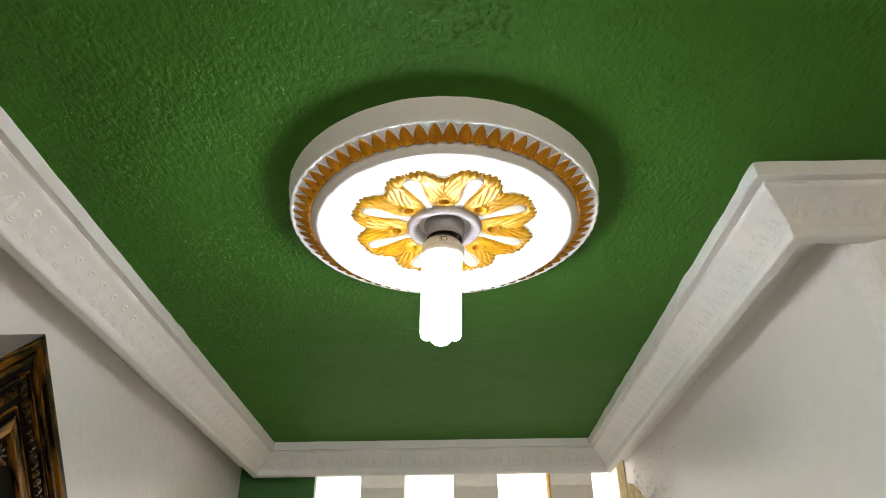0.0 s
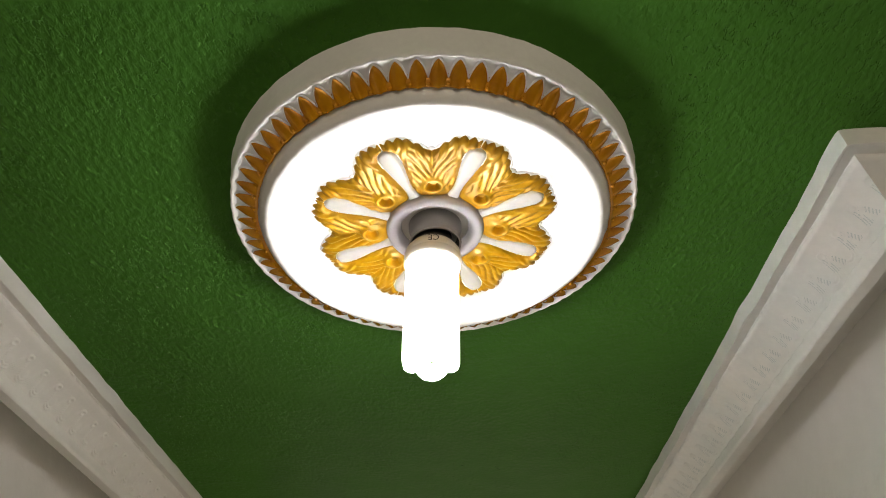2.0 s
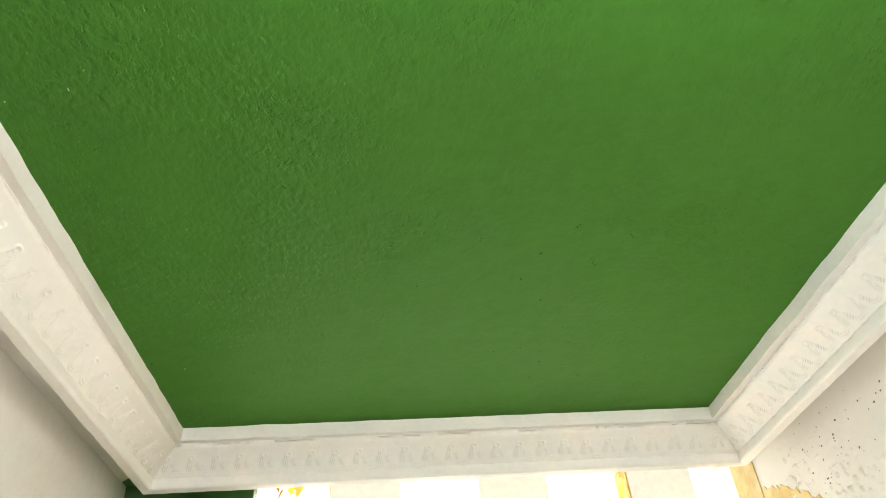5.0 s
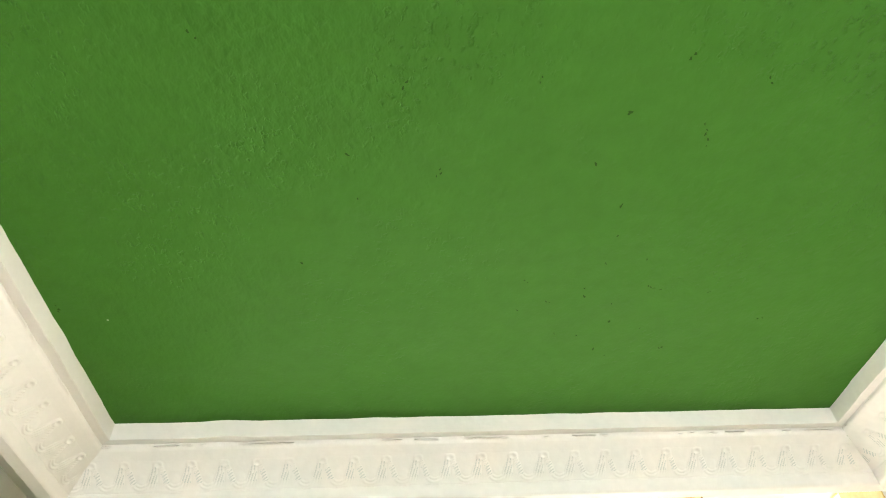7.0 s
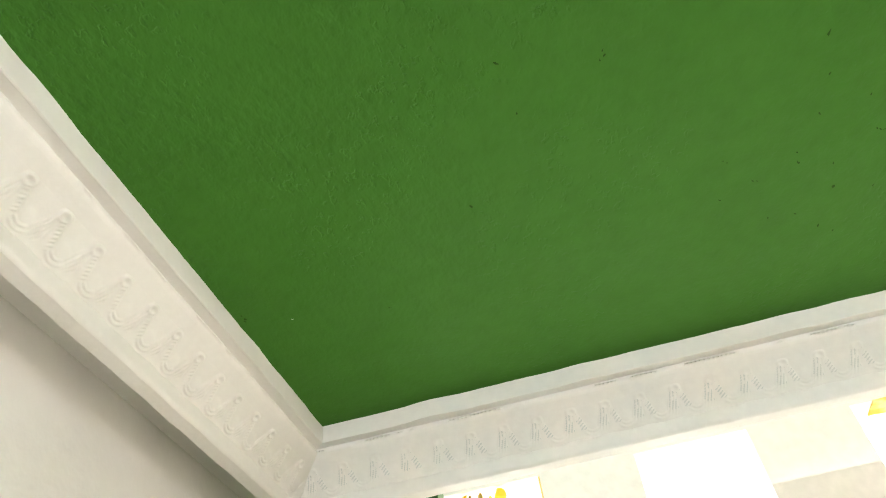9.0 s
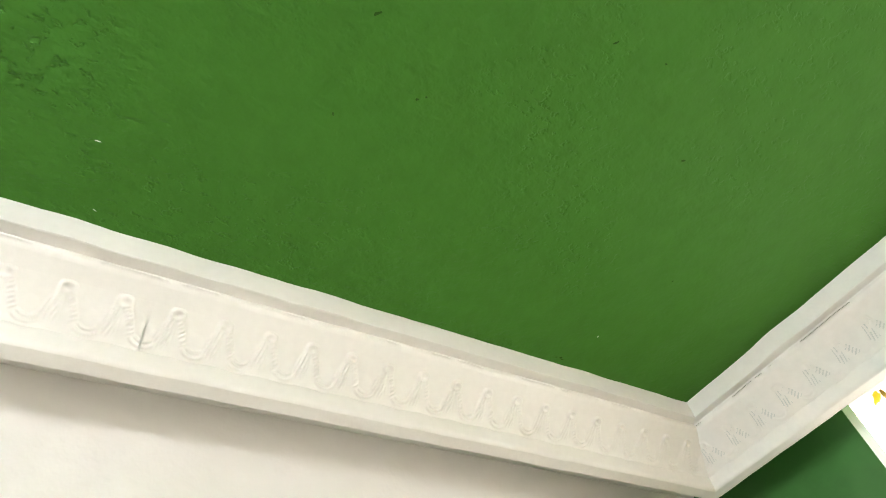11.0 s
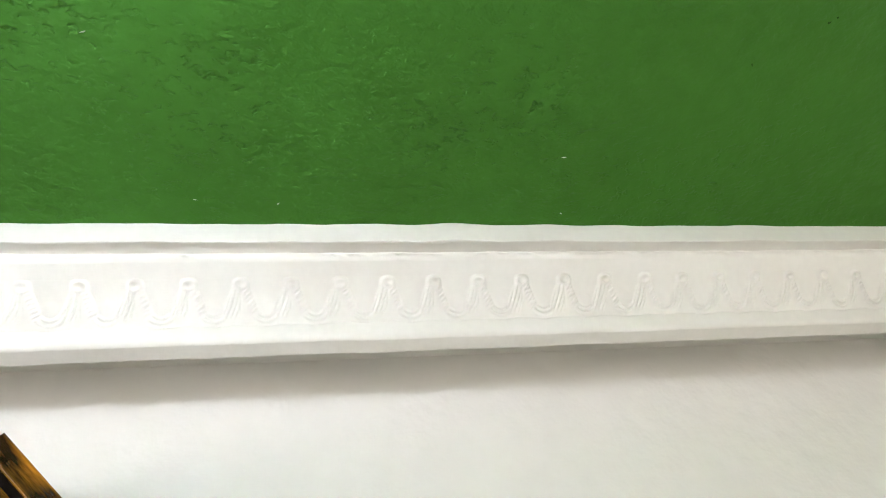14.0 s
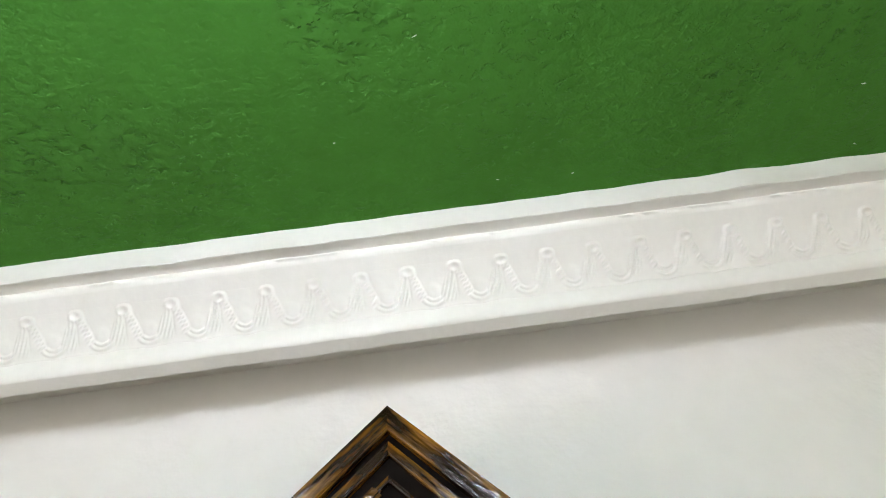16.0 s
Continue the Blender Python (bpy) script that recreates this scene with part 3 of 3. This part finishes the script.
def petal_half(r):
    """Half the width of a white petal at radius r."""
    f = (r - 0.055) / 0.0855
    if not 0 <= f < 1:
        return 0.0 if f >= 1 else 0.0078
    k = min(1.0, max(0.0, (f - 0.22) / 0.55))
    w = 0.0058 + 0.0070 * k * k * (3 - 2 * k) + 0.003 * max(0.0, 1 - f / 0.2)
    return w * (math.sqrt(1 - ((f - 0.82) / 0.18) ** 2) if f > 0.82 else 1.0)


def scroll_mesh(edge=False):
    """A gold scroll; edge: the plain white leaf that shows round it."""
    bm = bmesh.new()
    na, nr = 96, 72
    g = []
    for i in range(na + 1):
        th = -math.pi / 8 + math.pi / 4 * i / na
        u = abs(th) / (math.pi / 8)
        lobe = min(1.0, max(0.0, (u - 0.10) / 0.45)) ** 0.8
        frill = abs(math.sin(u * 17.0 + 0.3))
        r_out = 0.1290 + 0.0195 * lobe + (0.0015 + 0.0028 * lobe) * frill
        if edge:
            r_out += 0.0010 + 0.0032 * abs(math.cos(u * 17.0 + 0.3))
        row = []
        for j in range(nr + 1):
            f = j / nr
            r = (0.112 if edge else 0.055) + (r_out - (0.112 if edge else 0.055)) * f
            x, y = r * math.cos(th), r * math.sin(th)
            dx, dy = x - SCROLL_R, abs(y)
            dist = math.hypot(dx, dy)
            ang = math.atan2(dy, dx)
            wander = noise.noise((x * 45, dy * 45, 6.0 + (3.0 if y > 0 else 0.0)))
            barb = (dx - 2.3 * dy + 24.0 * dy * dy + 0.0040 * wander) / 0.0150      # feathers that leave the middle line and curl outwards
            flank = (dy * 0.92 + dx * 0.16 + 0.0020 * wander) / 0.0072             # long strokes beside the white petals
            blend = ease(0.016, 0.030, dy - 0.10 * dx) if dx > 0 else 1.0
            strokes = (1 - blend) * (2.0 * abs(math.sin(math.pi * barb)) - 1.2) * (1.0 + 0.5 * wander) + blend * (0.55 + 0.5 * wander) * math.sin(2 * math.pi * flank)
            strokes = strokes * (1 - 0.8 * f ** 5) + 0.9 * f ** 5 * (2 * frill - 1.2)
            h = 0.0080 + 0.0013 * strokes * min(1.0, max(0.0, (dist - 0.012) / 0.006)) * (1.0 if dx > -0.004 else max(0.1, 1 + (dx + 0.004) / 0.010))
            h += 0.0030 * math.exp(-((dist - 0.0100) / 0.0034) ** 2)
            h -= 0.0100 * math.exp(-(dist / 0.0064) ** 4)
            h -= 0.0024 * math.exp(-(y / 0.0018) ** 2) * (1.0 if dx > 0.018 else 0.0)
            h += 0.0005 * noise.noise((x * 160, y * 160, 2.0))
            d = r * math.sin(math.pi / 8 - abs(th)) - petal_half(r)      # clear of the white petal
            rise = math.sqrt(1 - (1 - min(1.0, max(0.0, d / 0.0075))) ** 2)
            h = 0.0012 + (h - 0.0012) * rise
            if edge:
                h = 0.0022
            h *= (1 - f ** 22) * (1 - (1 - f) ** 9)
            row.append(bm.verts.new((x, y, -0.0415 - max(h, 0.0010 if dist < 0.012 and not edge else -0.0005))))
        g.append(row)
    for p, q in zip(g, g[1:]):
        for j in range(nr):
            bm.faces.new((p[j], p[j + 1], q[j + 1], q[j]))
    me = bpy.data.meshes.new("acanthus_scroll")
    bm.to_mesh(me)
    bm.free()
    for p in me.polygons:
        p.use_smooth = True
    me.materials.append(ROSE_WHITE if edge else GOLD)
    return me


def petal_mesh():
    """A white spoon-shaped petal, narrow at the middle of the rose and round at its end."""
    bm = bmesh.new()
    n, rows = 28, []
    for i in range(n + 1):
        f = i / n
        r = 0.055 + 0.0855 * f
        w = max(petal_half(min(r, 0.1404)), 0.0006)
        row = []
        for k in range(9):
            u = -1 + k / 4
            z = -0.0462 - 0.0012 * (1 - u * u) + 0.0045 * (abs(u) > 0.99) + 0.0015 * (1 - f) + (0.004 if f > 0.985 else 0)
            row.append(bm.verts.new((r, u * w, z)))
        rows.append(row)
    for p, q in zip(rows, rows[1:]):
        for k in range(8):
            bm.faces.new((p[k], p[k + 1], q[k + 1], q[k]))
    me = bpy.data.meshes.new("petal")
    bm.to_mesh(me)
    bm.free()
    for p in me.polygons:
        p.use_smooth = True
    me.materials.append(DIM_PETAL)
    return me


SCROLL, EDGE, PETAL = scroll_mesh(), scroll_mesh(True), petal_mesh()
for i in range(8):
    a = -math.pi / 2 + i * math.pi / 4
    o = new("acanthus_scroll", SCROLL)
    o.parent, o.rotation_euler, o.scale = rose, (0, 0, a), (1.02, 1.02, 1.0)
    o = new("leaf_edge", EDGE)
    o.parent, o.rotation_euler, o.scale = rose, (0, 0, a), (1.02, 1.02, 1.0)
    o = new("petal", PETAL)
    o.parent, o.rotation_euler, o.scale = rose, (0, 0, a + math.pi / 8), (1.02, 1.02, 1.0)

b = bmesh.new()
lathe(b, [(0.0620, -0.0400), (0.0612, -0.0480), (0.0590, -0.0530), (0.0550, -0.0548), (0.0500, -0.0540), (0.0455, -0.0500), (0.0425, -0.0420), (0.0385, -0.0250), (0.0380, -0.0040), (0.0, -0.0040)], n=96)
smooth(part("cup_ring", b, RING_GREY, rose, "white raised ring round the lamp holder"))

# ---- lamp holder and bulb ----
holder = tagged(new("lamp_holder"), label="greyish white porcelain lamp holder in the ceiling rose", category="lamp holder")
holder.location = (CX, CY, H)
b = bmesh.new()
lathe(b, [(0.0, -0.006), (0.0300, -0.006), (0.0310, -0.026), (0.0335, -0.034), (0.0335, -0.047), (0.0295, -0.053), (0.0285, -0.060), (0.0305, -0.066), (0.0322, -0.0695), (0.0318, -0.0712), (0.0296, -0.0708), (0.0285, -0.060), (0.0, -0.058)], n=64)
smooth(part("shell", b, PORCELAIN, holder))
# dark ring that stands in for the shade in the gap round the holder
b = bmesh.new()
lathe(b, [(0.0325, -0.030), (0.0330, -0.0335), (0.0350, -0.0350), (0.0368, -0.0335), (0.0370, -0.030)], n=64)
# black lining: the shade inside the socket is put into its colour
b2 = bmesh.new()
lathe(b2, [(0.0, -0.0585), (0.0284, -0.0590), (0.0294, -0.0700), (0.0286, -0.0702), (0.0270, -0.0595), (0.0, -0.0592)], n=48)
smooth(part("socket_shade", b2, BLACK, holder, "black lining painted as the shade inside the socket"))
smooth(part("dark_gap_ring", b, CAP_AND_GAP, holder, "dark ring in place of the shaded gap round the porcelain"))

bulb = tagged(new("light_bulb"), label="lit compact fluorescent bulb with four bent tubes", category="light bulb")
bulb.location, bulb.rotation_euler = (CX - 0.001, CY, H), (0, radians(1.7), 0)
b = bmesh.new()
lathe(b, [(0.0, -0.062), (0.0225, -0.064), (0.0225, -0.080), (0.0, -0.080)], n=48)
smooth(part("screw_cap", b, CAP_AND_GAP, bulb, "dark metal screw cap"))
b = bmesh.new()
lathe(b, [(0.0, -0.0765), (0.0255, -0.0765), (0.0285, -0.0785), (0.0318, -0.0830), (0.0333, -0.0855), (0.0345, -0.0940), (0.0338, -0.0948), (0.0345, -0.0956), (0.0352, -0.0970), (0.0354, -0.1040), (0.0335, -0.1075), (0.0, -0.1080)], n=64)
base = smooth(part("base", b, BULB_BASE, bulb, "off-white plastic bulb base"))
for i in range(4):
    b = bmesh.new()
    legs = [(0.0215, -0.0108, -0.104)] + [(0.0215, -0.0108, z) for z in (-0.15, -0.19, -0.224)]
    bend = [(0.0215, 0.0108 * math.cos(math.pi - math.pi * k / 8), -0.226 - 0.0125 * math.sin(math.pi * k / 8)) for k in range(9)]
    other = [(0.0215, 0.0108, z) for z in (-0.224, -0.19, -0.15, -0.104)]
    tube(b, legs + bend + other, 0.0095, 10)
    o = smooth(part("tube", b, TUBE, bulb, "glowing white glass tube"))
    o.rotation_euler = (0, 0, i * math.pi / 2)

mark = bpy.data.curves.new("mark", "FONT")
mark.body, mark.size, mark.align_x, mark.extrude = "CE", 0.0118, "CENTER", 0.0001
letters = bpy.data.objects.new("mark", mark)
scene.collection.objects.link(letters)
bpy.context.view_layer.update()
flat = bpy.data.meshes.new_from_object(letters.evaluated_get(bpy.context.evaluated_depsgraph_get()))
bpy.data.objects.remove(letters)
flat.materials.clear()
flat.materials.append(BLACK)
sign = tagged(new("printed_mark", flat), label="small black printed letters")
sign.parent = base
sign.matrix_local = Matrix.Translation((0.002, -0.0350, -0.0850)) @ Matrix.Rotation(math.pi / 2, 4, "X") @ Matrix.Rotation(math.pi, 4, "Z")

# ---- carved wall box, hung on its corner ----
plaque = tagged(new("wall_plaque"), label="carved dark varnished wooden plaque hung cornerwise on the cream wall", category="wall plaque")
SIDE, XF = 0.40, -0.062
plaque.matrix_world = Matrix.Translation((XL, -1.331, 2.266)) @ Matrix.Rotation(radians(42.5), 4, "X")
# in its own axes: x out of the wall, y and z run from the top corner along the two sides (+y side down to the right, -z side down to the left)
D = XF - XL


def rail_mesh(name, outer, inner, z0, z1, material):
    """One mitred rail of a square frame: x along its side, y in from the edge, z out of the wall."""
    bm = bmesh.new()

    def cut(x):
        return [bm.verts.new((x(i), i, z)) for i, z in ((outer, z0), (outer, z1), (inner, z1), (inner, z0))]
    a, c = cut(lambda i: i), cut(lambda i: SIDE - i)
    for k in range(3):
        bm.faces.new((a[k], a[k + 1], c[k + 1], c[k]))
    top = [e for e in bm.edges if all(abs(v.co.z - z1) < 1e-6 for v in e.verts) and abs(e.verts[0].co.y - e.verts[1].co.y) < 1e-6]
    bmesh.ops.bevel(bm, geom=top, offset=0.0014, segments=3, affect="EDGES")
    bmesh.ops.recalc_face_normals(bm, faces=bm.faces)
    if sum(f.normal.z * f.calc_area() for f in bm.faces) < 0:
        bmesh.ops.reverse_faces(bm, faces=bm.faces)
    me = bpy.data.meshes.new(name)
    bm.to_mesh(me)
    bm.free()
    me.materials.append(material)
    return me


b = bmesh.new()
box(b, 0.0, D - 0.010, -SIDE + 0.002, -0.002, -SIDE + 0.002, -0.002, 0.003)
part("body", b, WOOD_DARK, plaque, "burnt black wooden body")
FACE = Matrix(((0, 0, 1, 0), (-1, 0, 0, 0), (0, -1, 0, 0), (0, 0, 0, 1)))
for name, o_, i_, h_ in (("outer_rail", 0.0, 0.0175, 0.0), ("ridge_rail", 0.0240, 0.0330, -0.003), ("thin_rail", 0.0460, 0.0500, -0.004),
                         ("thin_rail", 0.0885, 0.0915, -0.004), ("inner_rail", 0.100, 0.119, -0.001)):
    me = rail_mesh(name, o_, i_, D - 0.012 if o_ else 0.0, D + h_, BORDER)
    for k in range(4):
        o = new(name, me)
        o.parent = plaque
        turn = Matrix.Translation((SIDE / 2, SIDE / 2, 0)) @ Matrix.Rotation(k * math.pi / 2, 4, "Z") @ Matrix.Translation((-SIDE / 2, -SIDE / 2, 0))
        o.matrix_local = FACE @ turn

bead_bm = bmesh.new()
box(bead_bm, D - 0.011, D - 0.003, -0.0085, 0.0085, -0.0055, 0.0055, 0.003)
bead = part("bead", bead_bm, WOOD, plaque)
k = int((SIDE - 0.146) / 0.0155) + 2      # the rows run on past the mitres
first = True
for side in range(4):
    for i in range(k + 1):
        q = (0.040 if side == 0 else 0.067) + 0.0155 * i + 0.008
        if q > SIDE - 0.07:
            continue
        pos = {0: (-0.067, -q), 1: (-q, -0.067), 2: (-(SIDE - 0.067), -q), 3: (-q, -(SIDE - 0.067))}[side]
        o = bead if first else new("bead", bead.data)
        first = False
        o.parent = plaque
        o.matrix_local = Matrix.Translation((0, *pos)) @ Matrix.Rotation(math.pi / 2 * (side % 2), 4, "X")
leaf_bm = bmesh.new()
for k in range(9):
    a = 2 * math.pi * k / 9
    m = Matrix.Translation((0, -0.016 * math.cos(a), -0.016 * math.sin(a))) @ Matrix.Rotation(a, 4, "X") @ Matrix.Diagonal((0.006, 0.011, 0.0042, 1))
    bmesh.ops.create_icosphere(leaf_bm, subdivisions=2, radius=1.0, matrix=m)
bmesh.ops.create_icosphere(leaf_bm, subdivisions=2, radius=1.0, matrix=Matrix.Translation((0.002, 0, 0)) @ Matrix.Diagonal((0.006, 0.007, 0.007, 1)))
rosette = smooth(part("carved_rosette", leaf_bm, WOOD, plaque))
for i, (cy_, cz_) in enumerate(((0.145, 0.145), (SIDE - 0.145, 0.145), (0.145, SIDE - 0.145), (SIDE - 0.145, SIDE - 0.145), (SIDE / 2, SIDE / 2))):
    o = rosette if i == 0 else new("carved_rosette", rosette.data)
    o.parent, o.location = plaque, (D - 0.010, -cy_, -cz_)

# ---- scuffs and chips in the paint ----


def flecks(name, spots, material, label, seed, pieces=False):
    """Small uneven flecks under the ceiling: (x, y, length, width, turn in degrees)."""
    rng = random.Random(seed)
    bm = bmesh.new()
    for x, y, l, w, turn in spots:
        bits = max(1, round(l / 0.006)) if pieces else 1
        for g in range(bits):      # a scuff breaks up into a few nicks along its length
            off = (g - (bits - 1) / 2) * l / bits + rng.uniform(-0.1, 0.1) * l
            m = pose(x, y, H, 0, 0, turn) @ pose(off, rng.uniform(-0.5, 0.5) * w, 0, 0, 0, rng.uniform(-35, 35))
            long, wide = (l / bits * rng.uniform(0.5, 1.0), w * rng.uniform(0.45, 1.0)) if pieces else (l, w)
            n = 9
            edge = []
            for k in range(n):
                a = 2 * math.pi * k / n
                r = rng.uniform(0.45, 1.2)
                edge.append(bm.verts.new(m @ Vector((long / 2 * math.cos(a) * r, wide / 2 * math.sin(a) * r, -0.0001))))
            mid = bm.verts.new(m @ Vector((rng.uniform(-0.1, 0.1) * long, 0, -0.0006)))
            for k in range(n):
                bm.faces.new((edge[k], edge[(k + 1) % n], mid))
    ob = part(name, bm, material)
    return tagged(ob, label=label, category="marks", kind="stuff")


flecks("scuff_marks", [
    (0.370, -0.494, 0.009, 0.004, 20), (0.379, -0.436, 0.006, 0.003, 70), (0.625, -0.483, 0.008, 0.004, 60), (0.665, -0.424, 0.009, 0.003, 120),
    (0.667, -0.333, 0.007, 0.004, 30), (0.176, -0.215, 0.006, 0.003, 10), (0.010, -0.262, 0.016, 0.004, 80), (0.575, -0.304, 0.010, 0.003, 50),
    (0.607, -0.265, 0.010, 0.002, 30), (0.655, -0.195, 0.008, 0.003, 40), (0.686, -0.165, 0.007, 0.004, 100), (0.696, -0.225, 0.008, 0.005, 60),
    (0.779, -0.165, 0.010, 0.006, 0), (0.651, -0.275, 0.009, 0.003, 75), (0.737, -0.290, 0.022, 0.002, 25), (0.463, -0.471, 0.016, 0.003, 110),
    (0.689, -0.605, 0.010, 0.005, 90), (0.771, -0.582, 0.014, 0.004, 65), (0.730, -0.519, 0.030, 0.0025, 70), (0.898, -0.227, 0.010, 0.003, 15),
    (0.646, -0.543, 0.008, 0.006, 0), (0.428, -0.573, 0.014, 0.003, 130), (0.293, -0.689, 0.009, 0.005, 20), (0.197, -0.682, 0.007, 0.003, 0),
    (0.245, -0.619, 0.012, 0.003, 40), (0.898, -1.613, 0.012, 0.004, 10), (1.068, -1.380, 0.006, 0.004, 60), (1.072, -1.392, 0.005, 0.005, 0),
    (0.212, -1.348, 0.026, 0.002, 80), (0.310, -0.340, 0.007, 0.005, 30), (0.554, -0.581, 0.014, 0.0025, 95),
    *((x + 0.012 * math.sin(31 * x), y, 0.006, 0.0026, 400 * x) for x, y in ((0.62, -0.20), (0.64, -0.29), (0.68, -0.26), (0.70, -0.15), (0.72, -0.34), (0.75, -0.21), (0.58, -0.25), (0.81, -0.28), (0.66, -0.38)))], SCUFF, "small dark scuff marks on the green ceiling", 11, True)
flecks("paint_chips", [
    (0.088, -0.842, 0.006, 0.0016, 80), (0.016, -0.826, 0.005, 0.0014, 80), (0.029, -1.198, 0.005, 0.0014, 70), (0.062, -0.240, 0.003, 0.002, 0),
    (0.026, -1.122, 0.004, 0.0012, 85), (0.096, -1.350, 0.004, 0.0016, 60), (0.190, -1.265, 0.005, 0.0012, 75)], CHIP, "tiny pale paint chips on the green ceiling", 12)

# ---- blistered paint on the wall by the window ----


def blister(y, z):
    """How far the paint stands out of the wall (below zero: not at all)."""
    u, v = (y + 0.56) / 0.69, (z - 2.10) / 0.30
    fade = max(0.0, min(1.0, 3.0 * u) * min(1.0, 9 * (1 - u)) * min(1.0, 5 * v) * min(1.0, 6 * (1 - v)))
    lump = max(0.0, noise.noise((y * 85, z * 85, 4.0)) - 0.12) + 0.5 * max(0.0, noise.noise((y * 170, z * 170, 9.0)) - 0.1)
    patchy = max(0.0, noise.noise((y * 7, z * 7, 1.0)) + 0.35) * max(0.15, u)
    return -0.0006 + 0.0230 * lump * patchy * fade


b = bmesh.new()
rows, NY, NZ = [], 190, 84
for i in range(NY + 1):
    row = []
    for j in range(NZ + 1):
        u, v = i / NY, j / NZ
        y, z = -0.56 + 0.69 * u, 2.10 + 0.30 * v
        row.append(b.verts.new((XR - blister(y, z), y, z)))
    rows.append(row)
for p, q in zip(rows, rows[1:]):
    for j in range(NZ):
        b.faces.new((p[j], q[j], q[j + 1], p[j + 1]))
bmesh.ops.recalc_face_normals(b, faces=b.faces)
tagged(smooth(part("blistered_paint", b, CREAM)), label="blistered cream paint on the wall by the window", category="wall", kind="structure")
b = bmesh.new()
rng = random.Random(21)
for i in range(75):
    y, z = rng.triangular(-0.50, 0.10, -0.02), rng.triangular(2.16, 2.395, 2.345)
    r = rng.uniform(0.0008, 0.0030)
    c = [b.verts.new((XR - 0.0004 - max(0.0, blister(y, z)), y + r * math.cos(a) * rng.uniform(0.6, 1.6), z + r * math.sin(a) * rng.uniform(0.5, 1.0))) for a in (0.3, 1.5, 2.6, 3.9, 5.2)]
    b.faces.new(c)
tagged(part("mould_specks", b, mat("mould", (0.24, 0.20, 0.16), rough=0.9)), label="dark mould specks on the cream wall by the window", category="marks", kind="stuff")
